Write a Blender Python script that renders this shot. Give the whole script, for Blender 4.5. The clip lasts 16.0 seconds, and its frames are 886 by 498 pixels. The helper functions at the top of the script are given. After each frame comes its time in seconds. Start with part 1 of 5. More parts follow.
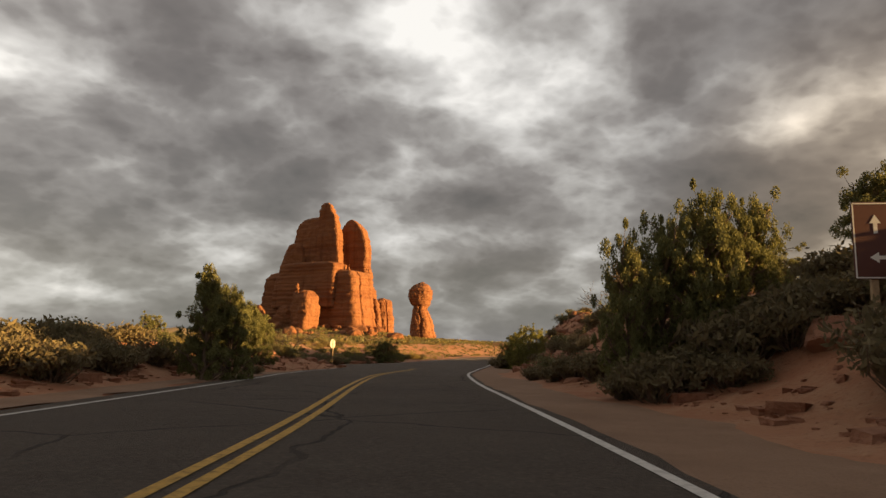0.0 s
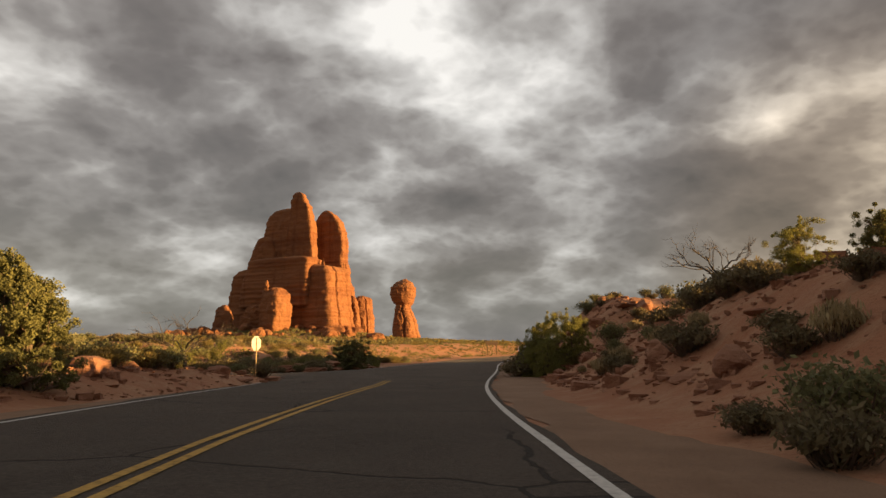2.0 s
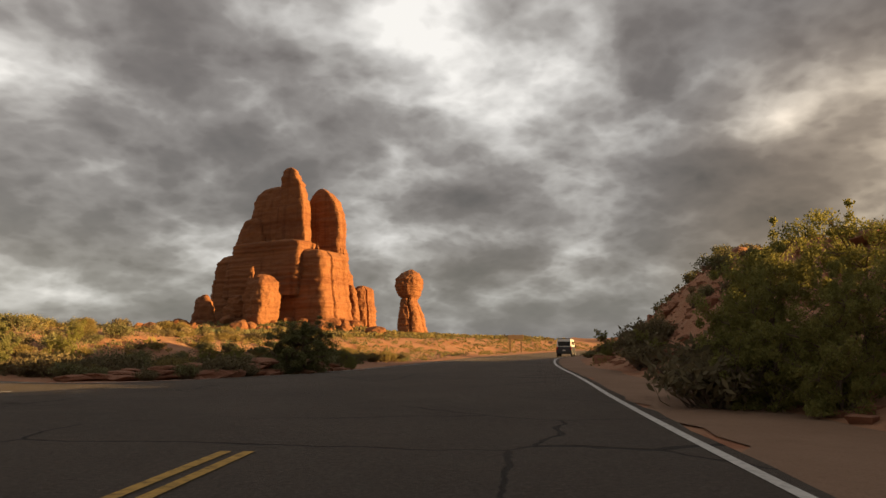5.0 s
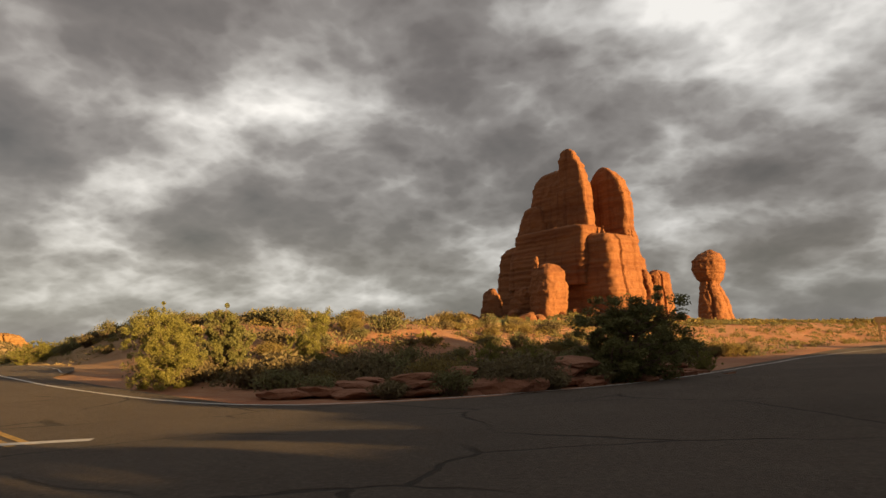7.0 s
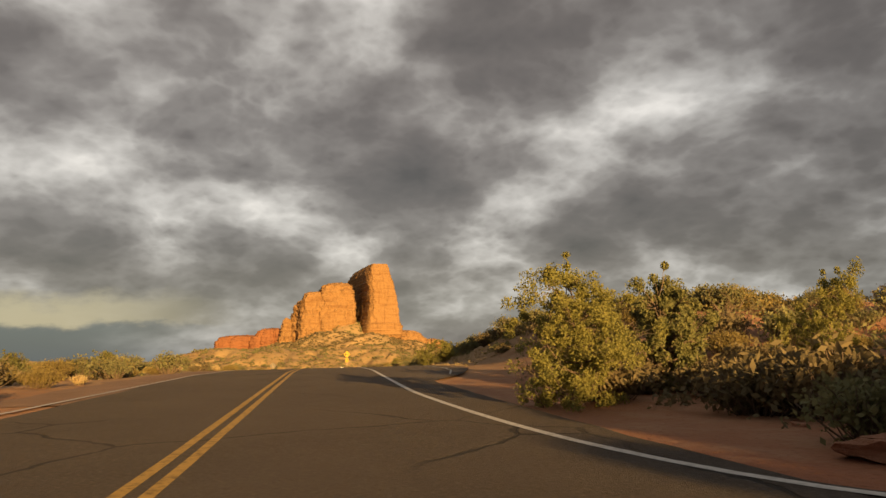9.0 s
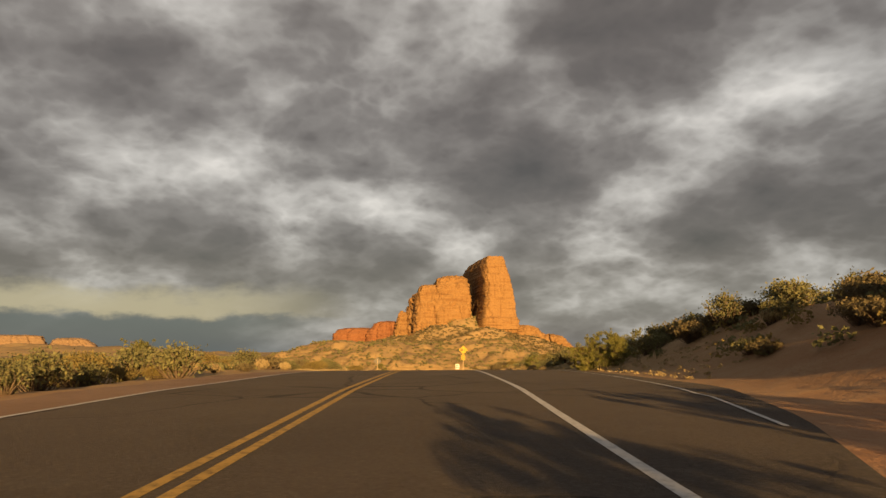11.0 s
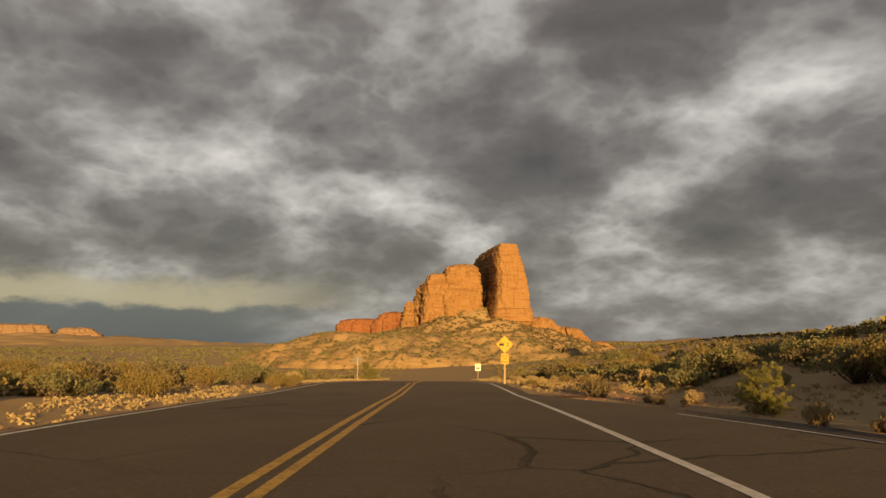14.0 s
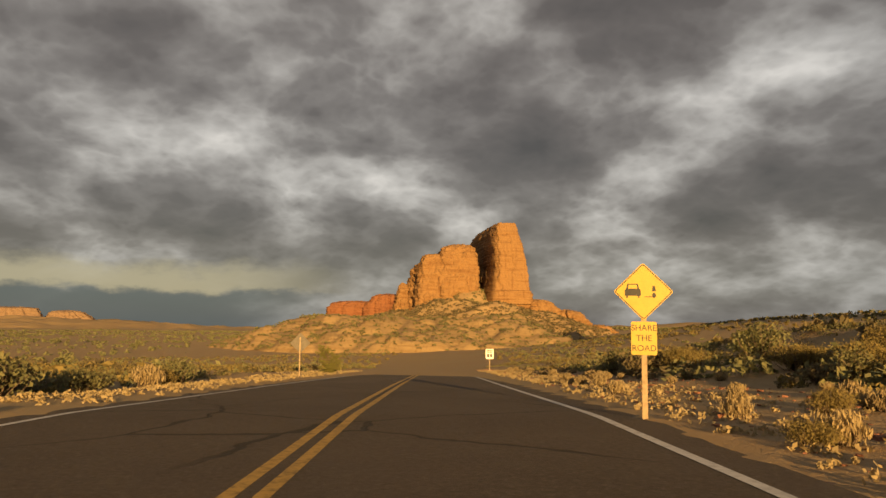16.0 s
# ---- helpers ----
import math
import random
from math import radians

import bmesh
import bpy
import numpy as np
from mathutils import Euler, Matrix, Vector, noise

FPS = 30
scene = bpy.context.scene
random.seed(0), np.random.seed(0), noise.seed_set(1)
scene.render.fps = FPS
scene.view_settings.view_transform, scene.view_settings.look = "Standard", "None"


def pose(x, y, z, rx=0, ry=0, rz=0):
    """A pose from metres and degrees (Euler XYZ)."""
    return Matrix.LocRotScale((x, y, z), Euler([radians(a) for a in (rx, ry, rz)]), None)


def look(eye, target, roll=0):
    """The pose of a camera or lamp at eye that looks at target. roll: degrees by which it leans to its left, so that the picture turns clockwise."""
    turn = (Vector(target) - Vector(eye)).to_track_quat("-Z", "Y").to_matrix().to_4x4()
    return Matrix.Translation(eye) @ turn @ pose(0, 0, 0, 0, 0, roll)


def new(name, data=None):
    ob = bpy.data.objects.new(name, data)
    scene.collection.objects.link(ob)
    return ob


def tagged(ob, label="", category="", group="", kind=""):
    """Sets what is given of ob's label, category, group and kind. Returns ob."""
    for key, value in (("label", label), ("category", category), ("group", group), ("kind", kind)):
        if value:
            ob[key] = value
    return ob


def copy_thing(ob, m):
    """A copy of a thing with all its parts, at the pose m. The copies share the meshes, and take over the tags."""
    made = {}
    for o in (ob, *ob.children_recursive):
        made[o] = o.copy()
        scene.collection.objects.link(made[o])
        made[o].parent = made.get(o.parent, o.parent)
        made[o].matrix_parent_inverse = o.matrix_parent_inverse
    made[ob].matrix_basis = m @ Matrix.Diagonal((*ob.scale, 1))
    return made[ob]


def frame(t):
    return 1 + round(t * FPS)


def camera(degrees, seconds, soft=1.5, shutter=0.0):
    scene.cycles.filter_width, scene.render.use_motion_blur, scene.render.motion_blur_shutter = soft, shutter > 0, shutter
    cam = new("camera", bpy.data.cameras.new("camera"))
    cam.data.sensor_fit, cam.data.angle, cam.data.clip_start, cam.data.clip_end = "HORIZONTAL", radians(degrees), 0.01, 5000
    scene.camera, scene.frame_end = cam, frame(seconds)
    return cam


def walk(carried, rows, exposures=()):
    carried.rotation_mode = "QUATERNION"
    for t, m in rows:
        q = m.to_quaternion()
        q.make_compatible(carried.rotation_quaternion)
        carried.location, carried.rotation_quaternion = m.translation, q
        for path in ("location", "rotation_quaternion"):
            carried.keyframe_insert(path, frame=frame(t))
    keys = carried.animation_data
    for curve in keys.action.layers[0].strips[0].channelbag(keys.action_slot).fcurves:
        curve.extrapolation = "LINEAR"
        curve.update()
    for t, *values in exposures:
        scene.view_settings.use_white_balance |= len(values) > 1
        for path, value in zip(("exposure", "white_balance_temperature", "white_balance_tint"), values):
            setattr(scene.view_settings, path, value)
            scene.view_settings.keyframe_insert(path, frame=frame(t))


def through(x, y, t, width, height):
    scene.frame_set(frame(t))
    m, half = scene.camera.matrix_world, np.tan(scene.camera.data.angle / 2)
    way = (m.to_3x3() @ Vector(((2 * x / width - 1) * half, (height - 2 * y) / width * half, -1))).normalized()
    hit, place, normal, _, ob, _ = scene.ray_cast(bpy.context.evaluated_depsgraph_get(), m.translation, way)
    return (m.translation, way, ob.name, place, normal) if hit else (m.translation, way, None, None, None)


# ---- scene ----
cam = camera(67.0, 16.0)
PATH = [
    (0, (0.995, 2.736, 1.130), (0.963, 4.714, 1.420), 1.02),
    (0.5, (0.774, 8.211, 1.111), (0.760, 10.189, 1.402), 0.67),
    (1, (0.624, 13.591, 1.049), (0.620, 15.569, 1.341), 0.50),
    (1.5, (0.505, 18.844, 1.020), (0.512, 20.822, 1.312), 0.24),
    (2, (0.414, 24.065, 1.001), (0.433, 26.044, 1.294), -0.03),
    (2.5, (0.315, 28.957, 0.981), (0.349, 30.936, 1.267), -0.13),
    (3, (0.235, 33.677, 0.916), (0.285, 35.655, 1.206), -0.20),
    (5.5, (0.088, 56.690, 0.359), (0.027, 58.668, 0.646), 0.54),
    (6, (-0.820, 60.303, 0.326), (-1.093, 62.264, 0.608), -0.18),
    (6.5, (-2.340, 63.647, 0.345), (-2.881, 65.552, 0.623), -0.72),
    (7, (-4.342, 66.802, 0.369), (-5.149, 68.611, 0.643), -1.13),
    (7.5, (-6.250, 69.242, 0.355), (-7.320, 70.909, 0.628), -1.23),
    (8, (-8.306, 71.110, 0.361), (-9.612, 72.596, 0.654), -1.42),
    (8.5, (-10.579, 72.863, 0.205), (-12.079, 74.151, 0.509), -1.18),
    (9, (-12.974, 74.618, 0.031), (-14.618, 75.715, 0.339), -1.36),
    (9.5, (-15.934, 76.365, -0.007), (-17.661, 77.328, 0.296), -1.24),
    (10, (-20.042, 78.310, 0.028), (-21.818, 79.178, 0.333), -0.93),
    (12.5, (-44.201, 88.508, 0.375), (-46.020, 89.286, 0.671), -0.14),
    (13, (-49.101, 90.586, 0.363), (-50.922, 91.361, 0.655), -0.27),
    (13.5, (-54.081, 92.626, 0.325), (-55.904, 93.399, 0.607), -0.15),
    (14, (-59.074, 94.683, 0.263), (-60.896, 95.459, 0.540), 0.24),
    (14.5, (-64.226, 96.797, 0.152), (-66.049, 97.575, 0.419), 0.67),
    (15, (-69.511, 99.008, 0.011), (-71.334, 99.791, 0.266), 0.58),
    (15.5, (-74.925, 101.301, -0.171), (-76.747, 102.088, 0.075), 0.48),
    (16, (-80.303, 103.614, -0.369), (-82.125, 104.406, -0.138), 0.36),
]
walk(cam, [(t, look(eye, target, roll)) for t, eye, target, roll in PATH],
     exposures=[(0.0, 1.58), (6.0, 1.52), (8.0, 1.36), (9.0, 1.17), (10.2, 1.06), (12.5, 0.98), (16.0, 0.9)])

# ---------------------------------------------------------------- light and sky
SUN_EL, SUN_DIR = radians(8.0), Vector((0.98, -0.2, 0.0)).normalized()
sun = new("sun", bpy.data.lights.new("sun", "SUN"))
sun.data.energy, sun.data.angle, sun.data.color = 5.0, radians(0.5), (1.0, 0.60, 0.21)
sun.matrix_world = look((0, 0, 50), Vector((0, 0, 50)) - (SUN_DIR * math.cos(SUN_EL) + Vector((0, 0, math.sin(SUN_EL)))))
tagged(sun, kind="structure")


class Nodes:
    """A short way to write node trees."""

    def __init__(self, tree):
        self.t = tree
        tree.nodes.clear()

    def n(self, kind, _label=None, **values):
        node = self.t.nodes.new(kind)
        for key, v in values.items():
            if key in ("operation", "data_type", "blend_type", "noise_dimensions", "feature", "sky_type", "sun_disc", "sun_elevation", "sun_rotation", "distance", "noise_type", "normalize", "vector_type", "interpolation_type", "clamp", "use_clamp", "wave_type", "bands_direction", "wave_profile"):
                if key == "operation": node.operation = v
                elif key == "data_type": node.data_type = v
                elif key == "blend_type": node.blend_type = v
                elif key == "noise_dimensions": node.noise_dimensions = v
                elif key == "feature": node.feature = v
                elif key == "sky_type": node.sky_type = v
                elif key == "sun_disc": node.sun_disc = v
                elif key == "sun_elevation": node.sun_elevation = v
                elif key == "sun_rotation": node.sun_rotation = v
                elif key == "noise_type": node.noise_type = v
                elif key == "use_clamp": node.use_clamp = v
                elif key == "vector_type": node.vector_type = v
                elif key == "interpolation_type": node.interpolation_type = v
                continue
            key = key.replace("_", " ")
            sock = node.inputs[int(key[1:])] if key[0] == "i" and key[1:].isdigit() else node.inputs[key]
            if hasattr(v, "is_linked"):
                self.t.links.new(v, sock)
            else:
                sock.default_value = v
        return node

    def math(self, op, a, b=0.0, c=0.0, clamp=False):
        return self.n("ShaderNodeMath", operation=op, use_clamp=clamp, i0=a, i1=b, i2=c).outputs[0]

    def vec(self, op, a, b=(0, 0, 0)):
        return self.n("ShaderNodeVectorMath", operation=op, i0=a, i1=b).outputs[0]

    def noise(self, vector, scale, detail=4.0, rough=0.55, distort=0.0):
        return self.n("ShaderNodeTexNoise", Vector=vector, Scale=scale, Detail=detail, Roughness=rough, Distortion=distort).outputs[0]

    def ramp(self, fac, *stops):
        node = self.n("ShaderNodeValToRGB", Fac=fac)
        el = node.color_ramp.elements
        while len(el) < len(stops):
            el.new(0.5)
        for e, (p, c) in zip(el, stops):
            e.position, e.color = p, (*c, 1) if hasattr(c, "__len__") else (c, c, c, 1)
        return node.outputs[0]

    def mix(self, fac, a, b, blend="MIX"):
        node = self.n("ShaderNodeMix", data_type="RGBA", blend_type=blend)
        for sock, v in ((node.inputs[0], fac), (node.inputs[6], a), (node.inputs[7], b)):
            if hasattr(v, "is_linked"):
                self.t.links.new(v, sock)
            else:
                sock.default_value = (*v, 1) if hasattr(v, "__len__") else v
        return node.outputs[2]

    def smooth(self, v, lo, hi):
        node = self.n("ShaderNodeMapRange", interpolation_type="SMOOTHSTEP", Value=v)
        node.inputs[1].default_value, node.inputs[2].default_value = lo, hi
        return node.outputs[0]


# ---- sky: Nishita above a deck of broken stratocumulus
world = bpy.data.worlds.new("sky")
scene.world = world
world.use_nodes = True
W = Nodes(world.node_tree)
d = W.n("ShaderNodeTexCoord").outputs["Generated"]
sep = W.n("ShaderNodeSeparateXYZ", Vector=d)
up = W.math("MAXIMUM", sep.outputs[2], 0.0)
WB = [  # towards, how wide, and how much brighter or darker the deck is there
    (-0.02, 0.93, 0.40, 0.28, 0.30), (-0.54, 0.78, 0.31, 0.11, 0.15), (-0.48, 0.85, 0.20, 0.16, -0.16), (-0.26, 0.92, 0.30, 0.09, -0.12),
    (0.28, 0.95, 0.16, 0.20, -0.22), (0.30, 0.85, 0.42, 0.24, 0.14), (0.42, 0.86, 0.30, 0.07, 0.28), (0.18, 0.94, 0.28, 0.16, 0.02),
    (-0.43, 0.82, 0.39, 0.12, -0.08), (-0.68, 0.60, 0.42, 0.16, -0.13), (-0.83, 0.48, 0.28, 0.15, -0.14), (-0.49, 0.82, 0.31, 0.16, 0.02),
    (-0.61, 0.77, 0.18, 0.14, -0.12), (-0.94, 0.12, 0.30, 0.22, 0.10), (-0.90, 0.16, 0.41, 0.16, -0.10), (-0.77, 0.55, 0.32, 0.19, -0.10),
    (-0.95, 0.26, 0.20, 0.20, -0.12), (-0.57, 0.75, 0.34, 0.11, 0.10), (-0.71, 0.67, 0.22, 0.09, 0.10), (0.02, 0.98, 0.11, 0.26, -0.22), (-0.78, 0.60, 0.12, 0.22, -0.16)]
lump = None
for x0, y0, z0, width, gain in WB:
    away = W.vec("SUBTRACT", d, tuple(Vector((x0, y0, z0)).normalized()))
    away = W.vec("MULTIPLY", away, (1.0, 1.0, 1.9))
    q = W.n("ShaderNodeVectorMath", operation="LENGTH", i0=away).outputs["Value"]
    g = W.math("MULTIPLY", W.smooth(q, width * 1.6, 0.0), gain)
    lump = g if lump is None else W.math("ADD", lump, g)
k3 = W.math("DIVIDE", 1.0, W.math("ADD", up, 0.55))
q3 = W.n("ShaderNodeCombineXYZ", X=W.math("MULTIPLY", sep.outputs[0], k3), Y=W.math("MULTIPLY", sep.outputs[1], k3), Z=W.math("MULTIPLY", W.math("MULTIPLY", up, k3), 1.55)).outputs[0]


def heap(p):
    """How thick the deck is: broad banks, heaped puffs, torn edges."""
    bend = W.n("ShaderNodeTexNoise", Vector=p, Scale=3.0, Detail=5.0, Roughness=0.6).outputs[1]
    bent = W.vec("ADD", p, W.vec("MULTIPLY", W.vec("SUBTRACT", bend, (0.5, 0.5, 0.5)), (0.12, 0.12, 0.10)))
    a = W.noise(p, 1.5, 2.0, 0.5, 0.0)
    puff = W.n("ShaderNodeTexVoronoi", feature="SMOOTH_F1", Vector=bent, Scale=3.6, Detail=4.0, Roughness=0.55, Smoothness=0.5).outputs[0]
    b = W.noise(W.vec("ADD", bent, (5.2, 1.7, 3.1)), 3.0, 10.0, 0.60, 0.0)
    h = W.math("ADD", W.math("MULTIPLY", a, 0.32), W.math("MULTIPLY", b, 0.42))
    return W.math("ADD", h, W.math("MULTIPLY", W.math("SUBTRACT", 0.56, puff), 0.36))


here = heap(q3)
lit = heap(W.vec("ADD", q3, (0.015, -0.01, 0.06)))
rim = W.math("SUBTRACT", here, lit)
thick = W.math("SUBTRACT", W.math("ADD", W.math("MULTIPLY", here, 0.66), 0.318), W.math("MULTIPLY", lump, 0.20))
thick = W.math("SUBTRACT", thick, W.math("MULTIPLY", rim, 0.75))
# unseen southern sky darkened on purpose, to deepen shade on the tower front
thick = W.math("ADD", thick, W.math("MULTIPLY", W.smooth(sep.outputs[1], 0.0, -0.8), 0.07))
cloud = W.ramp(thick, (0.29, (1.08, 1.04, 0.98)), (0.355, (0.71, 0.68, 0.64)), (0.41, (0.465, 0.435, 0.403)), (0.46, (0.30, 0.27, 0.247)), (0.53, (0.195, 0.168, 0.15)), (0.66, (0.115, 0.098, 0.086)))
low = W.smooth(sep.outputs[2], 0.13, 0.0)
cloud = W.mix(W.math("MULTIPLY", low, 0.45), cloud, (0.20, 0.225, 0.255))


def toward(x, y, z, lo, hi):
    dot = W.n("ShaderNodeVectorMath", operation="DOT_PRODUCT", i0=d, i1=tuple(Vector((x, y, z)).normalized())).outputs["Value"]
    return W.smooth(dot, lo, hi)


cloud = W.mix(W.math("MULTIPLY", toward(0.60, 0.79, 0.13, 0.93, 1.0), 0.7), cloud, (1.25, 1.0, 0.70), "MULTIPLY")
west = toward(-0.98, -0.22, 0.0, 0.86, 0.97)
wave = W.math("ADD", sep.outputs[2], W.math("MULTIPLY", W.math("SUBTRACT", W.noise(q3, 4.5, 7.0, 0.6), 0.5), 0.085))
gapb = W.math("MULTIPLY", west, W.math("MULTIPLY", W.smooth(wave, 0.042, 0.055), W.smooth(wave, 0.098, 0.070)))
cloud = W.mix(W.math("MULTIPLY", gapb, 0.85), cloud, (0.62, 0.55, 0.36))
rain = W.math("MULTIPLY", west, W.smooth(wave, 0.058, 0.040))
cloud = W.mix(W.math("MULTIPLY", rain, 0.9), cloud, (0.135, 0.165, 0.175))
cloud = W.mix(W.smooth(sep.outputs[0], -0.25, -0.85), cloud, (1.22, 1.19, 1.15), "MULTIPLY")
nish = W.n("ShaderNodeTexSky", sky_type="NISHITA", sun_disc=False, sun_elevation=SUN_EL, sun_rotation=math.atan2(SUN_DIR.x, SUN_DIR.y)).outputs[0]
back = W.n("ShaderNodeBackground", Color=nish, Strength=0.05)
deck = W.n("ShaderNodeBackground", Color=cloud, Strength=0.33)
cover = W.n("ShaderNodeMixShader", Fac=0.9)
W.t.links.new(back.outputs[0], cover.inputs[1])
W.t.links.new(deck.outputs[0], cover.inputs[2])
W.n("ShaderNodeOutputWorld", Surface=cover.outputs[0])


# ---------------------------------------------------------------- materials
def material(name, build, rough=0.9):
    m = bpy.data.materials.new(name)
    m.use_nodes = True
    k = Nodes(m.node_tree)
    colour, bump, extra = build(k)
    kw = dict(extra)
    node = k.n("ShaderNodeBsdfPrincipled", Roughness=kw.pop("rough", rough))
    node.inputs["Specular IOR Level"].default_value = kw.pop("spec", 0.25)
    if "metal" in kw:
        node.inputs["Metallic"].default_value = kw["metal"]
    if hasattr(colour, "is_linked"):
        k.t.links.new(colour, node.inputs["Base Color"])
    else:
        node.inputs["Base Color"].default_value = (*colour, 1)
    if bump is not None:
        height, strength, dist = bump
        b = k.n("ShaderNodeBump", Strength=strength, Distance=dist, Height=height)
        k.t.links.new(b.outputs[0], node.inputs["Normal"])
    if "through" in kw:
        tr = k.n("ShaderNodeBsdfTranslucent", Color=colour)
        mx = k.n("ShaderNodeMixShader", Fac=kw["through"])
        k.t.links.new(node.outputs[0], mx.inputs[1])
        k.t.links.new(tr.outputs[0], mx.inputs[2])
        node = mx
    k.n("ShaderNodeOutputMaterial", Surface=node.outputs[0])
    return m


def where(k):
    return k.n("ShaderNodeNewGeometry").outputs["Position"]


def asphalt(k):
    p = where(k)
    big = k.noise(p, 0.25, 3, 0.6)
    grain = k.noise(p, 60.0, 3, 0.7)
    patch = k.noise(p, 1.7, 4, 0.6)
    base = k.ramp(big, (0.3, (0.122, 0.095, 0.076)), (0.7, (0.168, 0.131, 0.104)))
    base = k.mix(k.math("MULTIPLY", k.smooth(patch, 0.45, 0.75), 0.35), base, (0.185, 0.155, 0.125))
    chip = k.noise(p, 17.0, 4, 0.75)
    base = k.mix(k.math("MULTIPLY", grain, 0.5), base, (0.05, 0.045, 0.04))
    base = k.mix(k.math("MULTIPLY", k.smooth(chip, 0.5, 0.68), 0.45), base, (0.24, 0.19, 0.15))
    base = k.mix(k.math("MULTIPLY", k.smooth(chip, 0.46, 0.32), 0.5), base, (0.055, 0.043, 0.036))
    warp = k.vec("ADD", p, k.vec("MULTIPLY", k.n("ShaderNodeTexNoise", Vector=p, Scale=0.9, Detail=5.0).outputs[1], (0.7, 0.7, 0.0)))
    cell = k.n("ShaderNodeTexVoronoi", feature="DISTANCE_TO_EDGE", Vector=k.vec("MULTIPLY", warp, (0.22, 0.22, 0.0)), Scale=1.0).outputs[0]
    crack = k.math("MULTIPLY", k.smooth(cell, 0.010, 0.004), k.smooth(k.noise(p, 0.12, 2), 0.42, 0.52))
    base = k.mix(k.math("MULTIPLY", crack, 0.75), base, (0.03, 0.027, 0.025))
    h = k.math("SUBTRACT", k.math("ADD", grain, k.math("MULTIPLY", chip, 1.2)), k.math("MULTIPLY", crack, 1.5))
    return base, (h, 1.0, 0.06), dict(rough=0.95)


def soil(k):
    p = where(k)
    a, b, c = k.noise(p, 0.09, 4), k.noise(p, 0.9, 5, 0.65), k.noise(p, 11.0, 4, 0.7)
    base = k.ramp(a, (0.35, (0.30, 0.125, 0.066)), (0.65, (0.36, 0.185, 0.105)))
    base = k.mix(k.math("MULTIPLY", k.smooth(b, 0.42, 0.68), 0.6), base, (0.40, 0.24, 0.145))
    base = k.mix(k.math("MULTIPLY", k.smooth(c, 0.5, 0.72), 0.55), base, (0.17, 0.072, 0.04))
    x = k.n("ShaderNodeSeparateXYZ", Vector=p).outputs[0]
    tan = k.math("MULTIPLY", k.smooth(x, -14.0, -70.0), k.math("ADD", 0.55, k.math("MULTIPLY", k.noise(p, 0.05, 4), 0.5)))
    base = k.mix(tan, base, (0.33, 0.245, 0.12))
    h = k.math("ADD", k.math("MULTIPLY", b, 1.2), k.math("MULTIPLY", c, 0.35))
    return base, (h, 0.9, 0.15), dict(rough=0.97)


def verge(k):
    p = where(k)
    a, c = k.noise(p, 0.5, 5, 0.65), k.noise(p, 30.0, 4, 0.75)
    base = k.ramp(a, (0.3, (0.21, 0.125, 0.078)), (0.7, (0.30, 0.19, 0.125)))
    base = k.mix(k.math("MULTIPLY", k.smooth(c, 0.45, 0.7), 0.5), base, (0.12, 0.07, 0.045))
    return base, (k.math("ADD", a, k.math("MULTIPLY", c, 0.5)), 0.8, 0.05), dict(rough=0.97)


def sandstone(dark, light, streak):
    def build(k):
        p = where(k)
        q = k.vec("MULTIPLY", p, (0.10, 0.10, 1.0))
        strata = k.noise(k.vec("ADD", q, k.vec("SCALE", k.n("ShaderNodeTexNoise", Vector=p, Scale=0.08, Detail=3.0).outputs[1])), 0.33, 6, 0.7)
        run = k.noise(k.vec("MULTIPLY", p, (0.55, 0.55, 0.05)), 1.0, 5, 0.6)
        pit = k.noise(p, 1.6, 6, 0.7)
        base = k.ramp(strata, (0.33, dark), (0.52, light), (0.68, dark))
        base = k.mix(k.math("MULTIPLY", k.smooth(run, 0.52, 0.72), 0.55), base, streak)
        base = k.mix(k.math("MULTIPLY", k.smooth(pit, 0.55, 0.75), 0.35), base, (0.16, 0.06, 0.03))
        h = k.math("ADD", k.math("MULTIPLY", strata, 1.2), k.math("ADD", k.math("MULTIPLY", pit, 0.5), k.math("MULTIPLY", run, 0.5)))
        return base, (h, 0.7, 0.7), dict(rough=0.95)
    return build


def leafy(a, b, through=0.25):
    def build(k):
        r = k.n("ShaderNodeNewGeometry").outputs["Random Per Island"]
        o = k.n("ShaderNodeObjectInfo").outputs["Random"]
        base = k.mix(r, a, b)
        base = k.mix(k.math("MULTIPLY", o, 0.5), base, tuple(0.65 * x for x in b))
        return base, None, dict(rough=0.8, through=through, spec=0.15)
    return build


def plain(colour, rough=0.6, metal=0.0, spec=0.4, speck=0.15):
    def build(k):
        p = where(k)
        n = k.noise(p, 9.0, 4, 0.65)
        dark = tuple(x * (1 - 2.5 * speck) for x in colour)
        return k.mix(k.smooth(n, 0.4, 0.75), colour, dark), (n, 0.1, 0.01), dict(rough=rough, metal=metal, spec=spec)
    return build


ASPHALT = material("asphalt", asphalt)
SOIL = material("red_soil", soil)
VERGE = material("gravel_verge", verge)
ROCK = material("entrada_sandstone", sandstone((0.172, 0.066, 0.030), (0.245, 0.107, 0.049), (0.10, 0.035, 0.018)))
BUTTE_ROCK = material("golden_sandstone", sandstone((0.205, 0.108, 0.043), (0.285, 0.165, 0.068), (0.13, 0.06, 0.026)))
PALE = material("pale_slickrock", sandstone((0.22, 0.145, 0.068), (0.30, 0.21, 0.105), (0.12, 0.07, 0.032)))
YELLOW = material("yellow_road_paint", plain((0.46, 0.27, 0.05), 0.85, speck=0.25))
WHITE = material("white_road_paint", plain((0.55, 0.52, 0.48), 0.8, speck=0.15))
